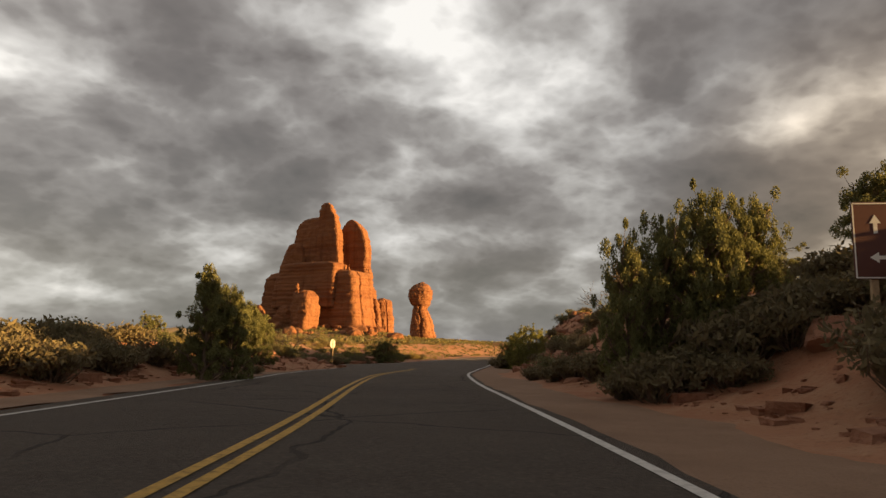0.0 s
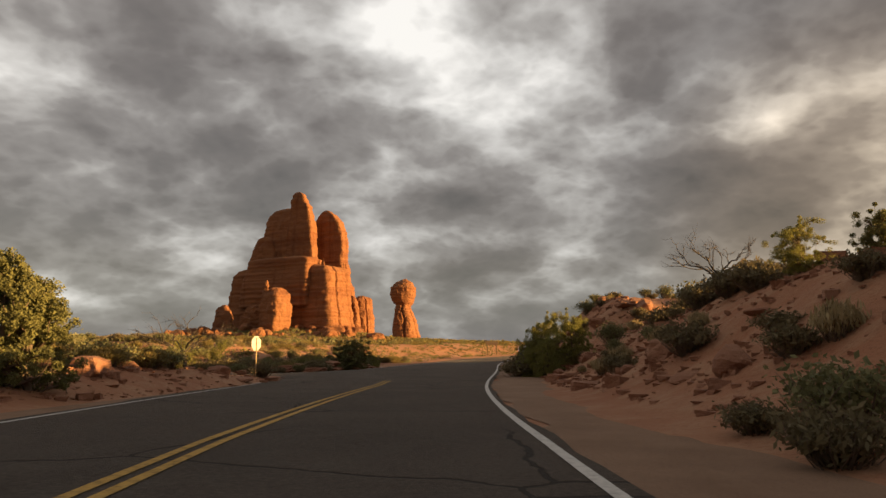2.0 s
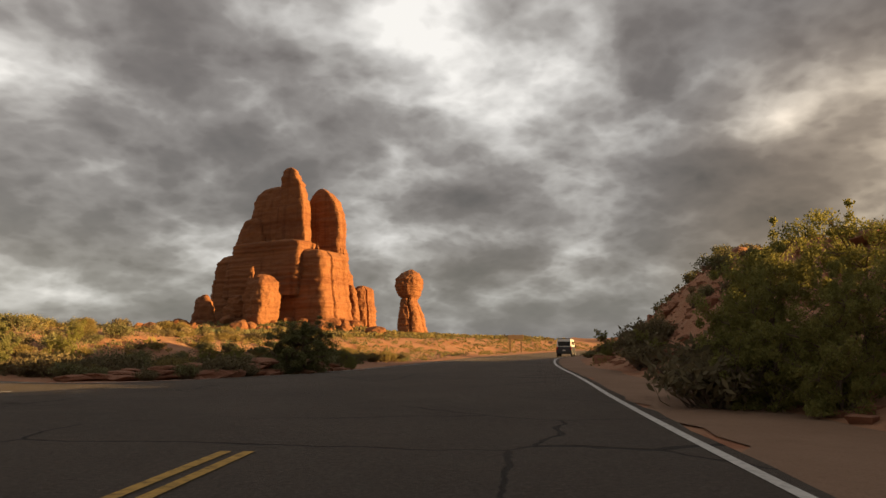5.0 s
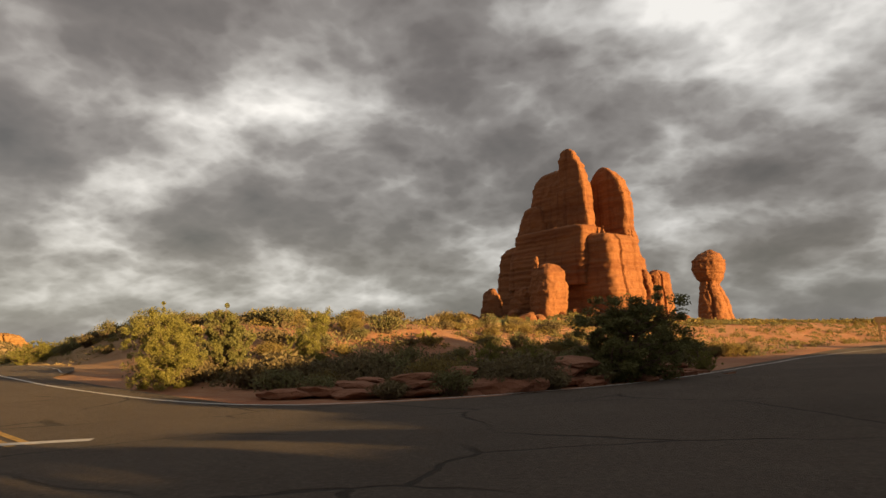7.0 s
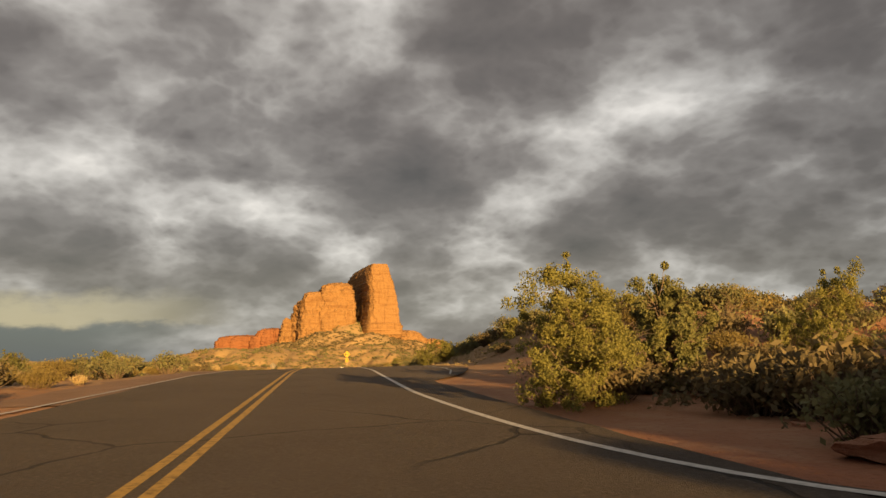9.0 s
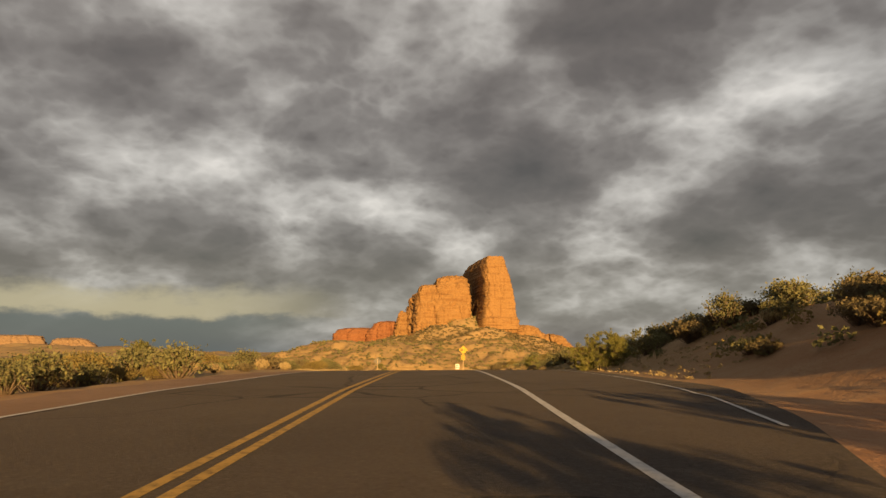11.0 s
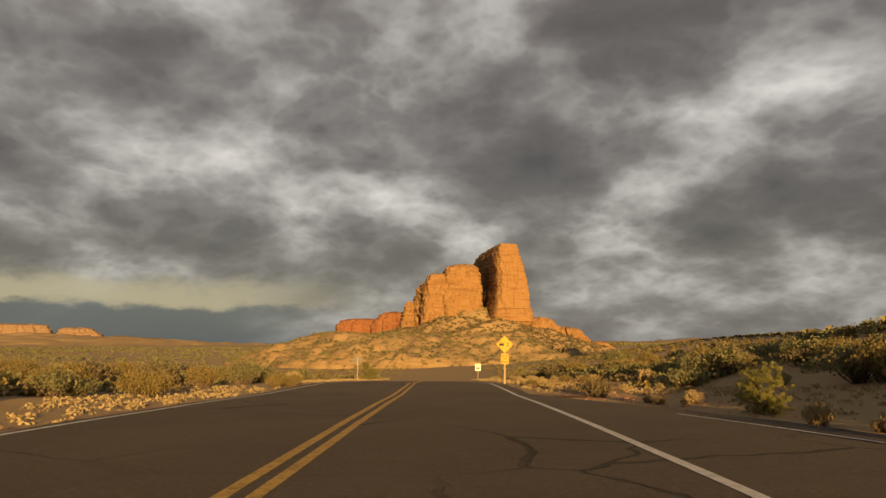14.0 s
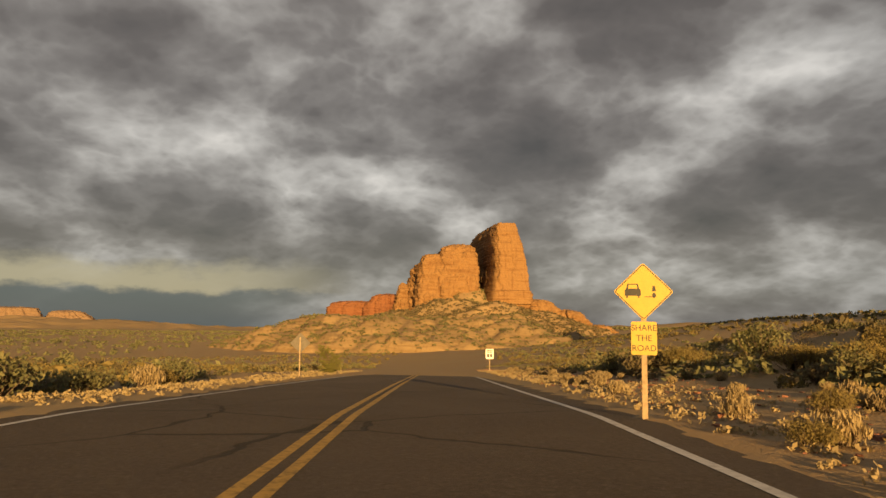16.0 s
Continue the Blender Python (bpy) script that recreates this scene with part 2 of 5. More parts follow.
SAGE = material("sage_leaves", leafy((0.14, 0.15, 0.075), (0.24, 0.22, 0.10)))
BRUSH = material("blackbrush_twigs", leafy((0.125, 0.108, 0.062), (0.215, 0.17, 0.09)))
GOLD = material("rabbitbrush_leaves", leafy((0.19, 0.155, 0.055), (0.29, 0.22, 0.08)))
JUNIPER = material("juniper_scales", leafy((0.125, 0.132, 0.052), (0.225, 0.215, 0.085)))
ASH = material("single_leaf_ash", leafy((0.175, 0.18, 0.055), (0.29, 0.265, 0.08), 0.35))
GRASS = material("dry_grass", leafy((0.36, 0.27, 0.13), (0.46, 0.36, 0.2)))
BARK = material("grey_bark", plain((0.17, 0.125, 0.09), 0.95, spec=0.1))


# ---------------------------------------------------------------- mesh helpers
def mesh_of(name, verts, faces, mat, smooth=False):
    me = bpy.data.meshes.new(name)
    me.from_pydata([tuple(map(float, v)) for v in verts] if not isinstance(verts, list) else verts, [], faces)
    me.materials.append(mat)
    if smooth:
        me.shade_smooth()
    return me


def part(name, bm, mat, parent=None, label=""):
    """One mesh object from a bmesh, under a thing or a part."""
    me = bpy.data.meshes.new(name)
    bm.to_mesh(me)
    bm.free()
    me.materials.append(mat)
    ob = new(name, me)
    if parent is not None:
        ob.parent = parent
    return tagged(ob, label)


def empty(name, m=None):
    ob = new(name)
    ob.empty_display_size = 0.2
    if m is not None:
        ob.matrix_basis = m
    return ob


def lerp_along(pts, s):
    xs = [p[0] for p in pts]
    return float(np.interp(s, xs, [p[1] for p in pts]))


def smoothstep(a, b, x):
    t = np.clip((np.asarray(x, float) - a) / (b - a), 0, 1)
    return t * t * (3 - 2 * t)


_rng = np.random.RandomState(7)
_TAB = _rng.rand(64, 64)


def vnoise(x, y, seed=0):
    """Smooth value noise on arrays, 0 to 1."""
    x, y = np.asarray(x, float) + 17.3 * seed, np.asarray(y, float) - 9.1 * seed
    i, j = np.floor(x).astype(int), np.floor(y).astype(int)
    u, v = x - i, y - j
    u, v = u * u * (3 - 2 * u), v * v * (3 - 2 * v)
    a, b = _TAB[i % 64, j % 64], _TAB[(i + 1) % 64, j % 64]
    c, e = _TAB[i % 64, (j + 1) % 64], _TAB[(i + 1) % 64, (j + 1) % 64]
    return (a * (1 - u) + b * u) * (1 - v) + (c * (1 - u) + e * u) * v


def fbm(x, y, seed=0, octaves=4):
    out, amp, total = 0.0, 1.0, 0.0
    for o in range(octaves):
        out, total = out + amp * vnoise(np.asarray(x) * 2**o, np.asarray(y) * 2**o, seed + o), total + amp
        amp *= 0.5
    return out / total


# ---------------------------------------------------------------- roads and ground
EAST = [(4.5, -60), (3.7, -20), (3.05, 8), (2.72, 14), (2.2, 20), (1.95, 24), (1.82, 28), (1.75, 36), (1.9, 42), (2.25, 49), (2.75, 57), (3.8, 66), (5.3, 78), (6.5, 92), (8.9, 107), (12.7, 123), (17.4, 140), (21.6, 154), (28.0, 172), (40, 198), (59, 230)]
WEST = [(-4.0, -60), (-5.2, -20), (-5.75, 8), (-5.75, 20), (-6.4, 30), (-7.4, 40), (-8.1, 50), (-8.4, 58), (-8.8, 66)]
CENTRE = [(0.2, -60), (-0.7, -20), (-1.08, 8), (-1.2, 14), (-1.85, 20), (-2.15, 24), (-2.35, 28), (-2.6, 36), (-2.62, 42), (-2.5, 49), (-2.3, 57), (-2.0, 63)]
ROAD_A = [(x - 4.15, y) for x, y in EAST]  # the middle of the asphalt
B0, BU = np.array([-10.66, 72.53]), np.array([-0.919, 0.394])
BN = np.array([0.394, 0.919])  # to the right of road B, seen on the way out
EDGE = 4.1


CORNER = [(-16, 76.6, 3.8), (-12, 75.6, 4.5), (-8, 77.6, 4.9), (-5, 82, 5.2), (-2.5, 88, 4.8), (-14, 72.6, 3.4), (-10.5, 70.0, 3.4), (-7, 65.5, 3.0)]


def along_b(x, y):
    x, y = np.asarray(x, float), np.asarray(y, float)
    return (x - B0[0]) * BU[0] + (y - B0[1]) * BU[1], (x - B0[0]) * BN[0] + (y - B0[1]) * BN[1]


def base_z(x, y):
    """The lie of the land without banks and bumps: the height that the roads follow."""
    x, y = np.asarray(x, float), np.asarray(y, float)
    za = np.interp(y, [-40, 3, 20, 33, 56, 70, 100, 140, 200, 300, 500], [0.3, 0.06, -0.05, -0.19, -0.70, -0.76, -0.60, -0.2, 0.6, 1.5, 1.0])
    s, o = along_b(x, y)
    zb = np.interp(s, [-5, 0, 3, 6.4, 11, 24, 37, 48, 53, 59, 64.6, 70.5, 76.4, 87, 100, 129, 165, 200, 260, 330, 450, 700, 1200], [-0.80, -0.87, -1.02, -1.08, -1.05, -0.88, -0.73, -0.77, -0.82, -0.93, -1.08, -1.27, -1.5, -1.75, -2.4, -4.0, -6.2, -9.0, -13.0, -16.0, -15.0, -11.0, -10.0])
    zb = zb * (1 - 0.8 * smoothstep(25, 170, o))
    w = smoothstep(-6, 2, s)
    return za * (1 - w) + zb * w


def centre_a(y):
    return np.interp(y, [p[1] for p in ROAD_A], [p[0] for p in ROAD_A])


def road_gap(x, y):
    """Distance from the nearest asphalt edge, negative on the asphalt."""
    x, y = np.asarray(x, float), np.asarray(y, float)
    off = x - centre_a(y)
    left = np.interp(y, [-60, 8, 30, 40, 50, 60, 72, 84, 92, 140, 220], [4.9, 4.8, 4.4, 5.3, 6.9, 7.9, 8.6, 9.6, 8.8, 8.0, 4.6])
    ga = np.maximum(off - EDGE - 0.25, -off - left - 0.25)
    s, o = along_b(x, y)
    gb = np.maximum(np.abs(o + 0.33) - 4.55, -s - 6)
    for cx, cy, r in CORNER:
        gb = np.minimum(gb, np.hypot(x - cx, y - cy) - r)
    pull = np.maximum(np.abs(s - 52) - 26 + 0.4 * np.abs(o - 5), np.abs(o - 5.0) - 4.0)
    return np.minimum(np.minimum(ga, gb), np.maximum(pull, -0.3))


def ground_z(x, y):
    x, y = np.asarray(x, float), np.asarray(y, float)
    z = base_z(x, y)
    gap = road_gap(x, y)
    out = smoothstep(0.8, 7.0, gap)
    off = x - centre_a(y) - EDGE
    # the cut bank on the sunny side of the first road
    run = smoothstep(-40, 6, y) * (1 - smoothstep(96, 136, y))
    lift = np.interp(y, [-20, 10, 25, 45, 56, 63, 67, 70, 73, 76, 82, 95, 105, 120], [3.0, 3.0, 3.3, 3.9, 3.6, 3.4, 3.2, 3.1, 3.6, 5.2, 6.0, 6.2, 4.8, 3.0])
    slope = smoothstep(2.4, 11.5, off) * lift + smoothstep(14, 70, off) * 1.2
    z = z + run * slope
    # low shelf on the other side
    s, o = along_b(x, y)
    shelf = smoothstep(1.5, 5.0, -(off + 2 * EDGE) - 0.5) * (1 - smoothstep(58, 70, y)) * smoothstep(10, 30, y)
    z = z + 0.75 * shelf * fbm(x * 0.15, y * 0.15, 3) * 1.6
    # land between the roads, and beyond
    z = z + out * (1.1 * (fbm(x * 0.06, y * 0.06, 5) - 0.45) + 0.5 * (fbm(x * 0.35, y * 0.35, 9) - 0.5))
    far = smoothstep(60, 260, gap)
    z = z + far * 5.0 * (fbm(x * 0.011, y * 0.011, 12) - 0.45)
    # slopes under the rocks
    z = z + 8.0 * np.exp(-(((x + 50) / 40) ** 2 + ((y - 262) / 38) ** 2)) + 2.5 * np.exp(-(((x + 18) / 26) ** 2 + ((y - 368) / 26) ** 2))
    # right side of the second road climbs a little
    z = z + smoothstep(9.2, 16, o) * smoothstep(16, 30, s) * (2.3 - 1.6 * smoothstep(52, 74, s)) + 9 * np.exp(-(((x + 250) / 130) ** 2 + ((y - 300) / 100) ** 2))
    # low ridge added to throw shade over the scrub on the right
    lip = o + 6 * (fbm(x * 0.05, y * 0.05, 23) - 0.5)
    z = z + 2.7 * smoothstep(21, 30, lip) * smoothstep(66, 84, s) * (1 - smoothstep(115, 190, s)) * (1 - smoothstep(60, 150, o))
    # gullies and broken ledges on the bank
    z = z + run * smoothstep(3.5, 6.5, off) * (1 - smoothstep(13, 20, off)) * (0.55 * (fbm(x * 0.5, y * 0.28, 17) - 0.5) + 0.30 * (fbm(x * 1.6, y * 0.9, 19, 3) - 0.5))
    # under the asphalt
    z = z - 0.10 * (1 - smoothstep(-0.6, 0.15, gap)) - 0.03 * (1 - out)
    return z


def graded(lo, hi, step, far_lo, far_hi, grow=1.17):
    mid = list(np.arange(lo, hi + step, step))
    a, st = [mid[0]], step
    while a[-1] > far_lo:
        st *= grow
        a.append(a[-1] - st)
    b, st = [mid[-1]], step
    while b[-1] < far_hi:
        st *= grow
        b.append(b[-1] + st)
    return np.array(a[:0:-1] + mid + b[1:])


gx, gy = graded(-112, 34, 0.7, -4600, 4600), graded(0, 128, 0.7, -4600, 4600)
X, Y = np.meshgrid(gx, gy)
Z = ground_z(X, Y)
nx, ny = len(gx), len(gy)
idx = np.arange(nx * ny).reshape(ny, nx)
quads = np.stack([idx[:-1, :-1], idx[:-1, 1:], idx[1:, 1:], idx[1:, :-1]], -1).reshape(-1, 4)
me = bpy.data.meshes.new("ground")
me.from_pydata(np.stack([X, Y, Z], -1).reshape(-1, 3).tolist(), [], quads.tolist())
me.materials.append(SOIL)
me.shade_smooth()
ground = tagged(new("ground", me), "rolling red desert soil with scattered stones", "ground", kind="structure")


def resample(pts, step, soft=6.0):
    pts = np.array(pts, float)
    seg = np.r_[0, np.cumsum(np.hypot(*np.diff(pts, axis=0).T))]
    # smooth the corners a little
    s = np.arange(0, seg[-1], step)
    p = np.stack([np.interp(s, seg, pts[:, 0]), np.interp(s, seg, pts[:, 1])], -1)
    k = max(1, int(soft / step))
    pad = np.r_[np.repeat(p[:1], k, 0), p, np.repeat(p[-1:], k, 0)]
    ker = np.ones(2 * k + 1) / (2 * k + 1)
    q = np.stack([np.convolve(pad[:, n], ker, "valid") for n in (0, 1)], -1)
    q[:k], q[-k:] = p[:k], p[-k:]
    return q


def ribbon(name, pts, left, right, lift, mat, across=6, step=1.0, ragged=0.0, soft=6.0):
    """A strip that lies on the land along a line; left and right are offsets, or functions of the place along it."""
    p = resample(pts, step, soft)
    t = np.gradient(p, axis=0)
    t /= np.linalg.norm(t, axis=1, keepdims=True)
    n = np.stack([t[:, 1], -t[:, 0]], -1)
    lo = np.array([left(q) if callable(left) else left for q in p])
    hi = np.array([right(q) if callable(right) else right for q in p])
    if ragged:
        i = np.arange(len(p))
        lo = lo - ragged * (fbm(i * 0.7, i * 0 + 3.3, 2) - 0.5)
        hi = hi + ragged * (fbm(i * 0.7, i * 0 + 8.3, 6) - 0.5)
    f = np.linspace(0, 1, across + 1)
    o = lo[:, None] * (1 - f) + hi[:, None] * f
    P = p[:, None, :] + o[..., None] * n[:, None, :]
    z = base_z(P[..., 0], P[..., 1]) + lift
    v = np.concatenate([P, z[..., None]], -1).reshape(-1, 3)
    w = across + 1
    faces = [(a * w + b, a * w + b + 1, (a + 1) * w + b + 1, (a + 1) * w + b) for a in range(len(p) - 1) for b in range(across)]
    return new(name, mesh_of(name, v, faces, mat, True))


def left_a(q):
    return -float(np.interp(q[1], [-60, 8, 30, 40, 50, 60, 72, 84, 92, 110, 131, 160, 220], [5.0, 4.9, 4.5, 5.4, 7.0, 8.0, 8.6, 9.6, 9.0, 8.2, 8.3, 6.0, 4.6]))


LINE_B = [tuple(B0 + BU * s + BN * o) for s, o in ((-8, 0.3), (0, 0.35), (10, 0.3), (22, 0.1), (40, 0), (60, -0.1), (80, -0.3), (120, -0.3), (170, -0.3))] + [tuple(B0 + BU * 210 + BN * -4), tuple(B0 + BU * 260 + BN * -16)]
road_a = tagged(ribbon("road_main", ROAD_A, left_a, EDGE + 0.3, 0.0, ASPHALT, 10, ragged=0.3), "worn grey asphalt road with sealed cracks", "road", kind="structure")
road_b = tagged(ribbon("road_side", LINE_B, -4.9, 4.6, 0.004, ASPHALT, 10, ragged=0.3), "cracked grey asphalt road running to the butte", "road", kind="structure")
# ---------------------------------------------------------------- rocks
def lobe(centre, profile, power=2.6, turn=0.0, rough=0.8, seed=0.0, rows=110, cols=140, strata=0.35, joints=0, cap=0.0, grain=1.0, spin=0.0):
    """One standing mass of sandstone: rings on a profile of (height, left edge, right edge, half depth). Roughness in metres."""
    pr = np.array(profile, float)
    z0, z1 = pr[0, 0], pr[-1, 0]
    zs = np.linspace(z0, z1, rows)
    lo, hi, dp = (np.interp(zs, pr[:, 0], pr[:, n]) for n in (1, 2, 3))
    k = np.ones(5) / 5
    lo, hi, dp = (np.convolve(np.r_[q[0], q[0], q, q[-1], q[-1]], k, "valid") for q in (lo, hi, dp))
    t = np.clip((z1 - zs) / (cap or 0.16 * (z1 - z0)), 0, 1)
    top = np.clip(np.sqrt(1 - (1 - t) ** 2), 0.02, 1)
    if spin:  # the edges given are those of the turned block
        q = power / (power - 1)
        half = np.maximum(((hi - lo) / 2) ** q - (dp * abs(math.sin(spin))) ** q, (0.25 * (hi - lo)) ** q) ** (1 / q) / math.cos(spin)
        lo, hi = (lo + hi) / 2 - half, (lo + hi) / 2 + half
    a = np.linspace(0, 2 * np.pi, cols, endpoint=False)
    ca, sa = np.cos(a), np.sin(a)
    r = (np.abs(ca) ** power + np.abs(sa) ** power) ** (-1 / power)
    c, s = math.cos(turn), math.sin(turn)
    verts = []
    for i, z in enumerate(zs):
        half = (hi[i] - lo[i]) / 2 * top[i]
        deep = dp[i] * top[i]
        px, py = r * ca * half, r * sa * deep
        layer = noise.noise((seed * 1.7, 0.3, (z + 0.6 * math.sin(seed)) * 0.33)) + 0.7 * noise.noise((seed, 4.1, z * 1.1))
        for j in range(cols):
            q = (px[j] * 0.13 * grain + seed, py[j] * 0.13 * grain, z * 0.07 * grain + seed * 3.1)
            n1 = noise.fractal(q, 1.0, 2.0, 5)
            n2 = noise.fractal((px[j] * 0.55 * grain, py[j] * 0.55 * grain + seed, z * 0.5 * grain), 1.0, 2.1, 4)
            push = (rough * n1 + 0.55 * rough * n2 + strata * layer) * min(1.0, 0.25 + top[i])
            if joints:
                g = abs(((a[j] * joints / (2 * math.pi) + seed * 0.37 + 0.10 * n1) % 1) - 0.5)
                push -= 1.6 * rough * max(0.0, 1 - g * 10)
            lx, ly = px[j] + ca[j] * push, py[j] + sa[j] * push
            verts.append((centre[0] + lx * c - ly * s, centre[1] + lx * s + ly * c, centre[2] + z + 0.25 * rough * n2))
    faces = [(i * cols + j, i * cols + (j + 1) % cols, (i + 1) * cols + (j + 1) % cols, (i + 1) * cols + j) for i in range(rows - 1) for j in range(cols)]
    faces.append(tuple((rows - 1) * cols + j for j in range(cols)))
    return verts, faces, (lo + hi) / 2


def rock(name, mat, centre, turn, lobes, label, category="rock formation", twist=0.0, piece="fin"):
    """lobes: (deep, profile, extras); profile edges run to the right and deep away, as seen along the turn."""
    c, s = math.cos(turn), math.sin(turn)
    made = []
    for n, (dep, profile, extra) in enumerate(lobes):
        kw = dict(extra)
        spin = kw.pop("twist", twist)
        tw = turn + spin
        kw["spin"] = spin if mat is ROCK else 0.0
        name_of = kw.pop("name", piece)
        m = kw.pop("mat", mat)
        rows, cols = kw.setdefault("rows", 110), kw.setdefault("cols", 140)
        v, f, mids = lobe((0, 0, 0), profile, turn=tw, seed=kw.pop("seed", n * 2.3 + len(lobes) + 0.37 * len(name)), **kw)
        v = np.array(v)
        u = np.repeat(mids, cols)
        v[:, 0] += centre[0] + u * c - dep * s
        v[:, 1] += centre[1] + u * s + dep * c
        v[:, 2] += centre[2]
        made.append(new(name_of, mesh_of(name_of, v, f, m, True)))
    if len(made) == 1:
        made[0].name = name
        return tagged(made[0], label, category)
    root = empty(name)
    for o in made:
        o.parent = root
    return tagged(root, label, category)


T1, TOWER = radians(13.9), (-48.5, 259.5, 5.0)
SPIN = -0.74
rock("rock_tower", ROCK, TOWER, T1, [
    (2, [(-7, -28, 21, 8.73), (4, -25.6, 19.5, 8.07), (12, -23.6, 18, 7.47), (21, -22, 17, 7.0), (24.8, -20.0, 15, 6.35)], dict(power=9, joints=8, rough=0.5, strata=0.5, cap=1.6, rows=130, cols=240, name="base_block")),
    (-1, [(10, -20, 8, 5.16), (20, -19, 8, 4.99), (27.5, -17, 7.5, 4.57)], dict(power=9, rough=0.45, strata=0.5, cap=1.4, name="base_block")),
    (4, [(14, -13.7, 2.5, 3.15), (28, -13.0, 2, 2.95), (36, -12.3, 2, 2.83), (41, -11.4, 1.5, 2.59), (46.0, -9.4, 0.8, 2.13)], dict(power=7, cap=3.2, rough=0.5)),
    (6, [(14, -18.5, -6, 2.52), (26, -17.0, -6, 2.27), (31, -15.8, -7, 1.9), (35.6, -14.2, -8.5, 1.37)], dict(power=6, cap=2.6, rough=0.6)),
    (9, [(8, -12, 16, 4.0), (26, -11, 15, 3.6), (36, -8, 13, 3.0), (42, -4, 11, 2.4)], dict(power=4, rough=0.5, cap=3, name="back_fin")),
    (-3, [(12, -4.8, 7.2, 2.44), (28, -4.4, 6.4, 2.24), (36, -4.1, 5.7, 2.07), (42, -3.9, 5.1, 1.93), (45.6, -3.7, 4.1, 1.73), (46.8, -3.4, 2.7, 1.44), (50.9, -2.5, 1.2, 1.03)], dict(power=6, cap=2.0, rough=0.5)),
    (-2, [(22.5, 6.3, 16.8, 2.19), (30.5, 6.0, 17.1, 2.29), (36, 5.5, 16.6, 2.29), (40.4, 5.2, 15.0, 2.07), (44.8, 6.2, 12.2, 1.42)], dict(power=6, cap=5.5, rough=0.4)),
    (-2, [(-7, 6.5, 23, 3.21), (6, 6.8, 21.2, 2.85), (12, 7.0, 20.2, 2.64), (20, 7.2, 18.6, 2.34), (26, 7.2, 17.4, 2.13), (28.4, 7.8, 16.6, 1.9)], dict(power=9, joints=6, cap=1.0, rough=0.55, strata=0.5)),
    (-7, [(-2, 15.5, 21.6, 1.44), (8, 16.2, 20.6, 1.15), (14, 16.6, 19.8, 0.94)], dict(power=3.5, rough=0.7, cols=56, name="buttress", grain=1.6)),
    (-9.5, [(0, 5.4, 10.8, 1.32), (12, 6.2, 9.8, 1.01), (19, 6.7, 9.3, 0.84), (26.5, 7.1, 8.9, 0.71)], dict(power=3, rough=0.6, cols=48, name="spire", grain=2.0)),
    (-12.0, [(-4, 5.0, 14.0, 1.93), (6, 6.4, 12.8, 1.49), (11, 6.8, 11.2, 1.15), (14.5, 7.2, 10.0, 0.88)], dict(power=2.8, rough=0.9, cols=64, name="buttress", grain=2.0)),
    (-2, [(-6, -30, -20, 2.1), (4, -28.0, -21, 1.59), (10.5, -26.4, -22, 1.15)], dict(power=3.2, rough=0.8, cols=64, name="buttress")),
    (-10, [(-6, -20, -9, 2.27), (4, -18.5, -10, 1.85), (10, -17, -11, 1.42)], dict(power=3.0, rough=0.9, cols=64, name="buttress", grain=1.6)),
    (-13, [(2, -13.0, -9.0, 1.08), (11, -12.0, -9.4, 0.84), (18.2, -11.0, -9.8, 0.6)], dict(power=2.8, rough=0.5, cols=40, name="spire", grain=2.0)),
    (-9, [(-8, 6, 24, 3.46), (-1, 8, 21.6, 2.71), (2.8, 9.5, 20.5, 2.27)], dict(power=4, rough=0.7, strata=0.5, mat=PALE, name="pale_plinth", cap=1.2)),
], "towering red sandstone rock with rounded side-by-side fins", "rock tower", twist=SPIN)
rock("fallen_boulder", ROCK, TOWER, T1, [
    (-17, [(-3, -11, -3.6, 3.4), (4, -12.6, -2.9, 3.8), (9, -12.5, -2.7, 3.8), (12.5, -11.6, -3.4, 3.2), (15.6, -8.4, -5.2, 1.6)], dict(power=7, rough=0.7, cap=0.7, strata=0.3)),
], "large angular fallen sandstone boulder leaning on the tower", "boulder", twist=-0.75)
rock("side_pillar", ROCK, TOWER, T1, [
    (12, [(-8, 19.5, 30, 4), (0, 19.8, 29.2, 3.8), (7, 20.4, 28.8, 3.6), (15.6, 21.0, 27.9, 3.2)], dict(power=4, rough=0.7, joints=5, cap=2.5)),
], "short blocky red sandstone pillar beside the tower", "rock pillar", twist=SPIN)
rock("balanced_rock", ROCK, (-14.8, 355, 6.2), radians(4), [
    (0, [(-6, -7.6, 8.4, 8), (1, -6.4, 7.2, 7), (8, -5.6, 5.6, 6), (13, -5.0, 3.2, 4.6), (16.4, -4.4, 2.4, 3.6)], dict(power=3.4, joints=5, rough=0.7, cap=0.8, name="pedestal")),
    (0, [(14.8, -4.4, 2.2, 3.2), (17, -6.6, 3.8, 5.0), (20.5, -8.0, 5.0, 6.2), (24, -7.6, 5.2, 6.2), (27.0, -5.6, 4.0, 5.0), (28.8, -3.2, 2.2, 3)], dict(power=2.5, rough=0.6, cap=4.5, name="boulder")),
], "balanced red boulder perched on a sandstone pedestal", "balanced rock", twist=-0.4)

# ---- the butte at the end of the second road
T2, BUTTE = radians(60.7), (-497, 344, 0.0)


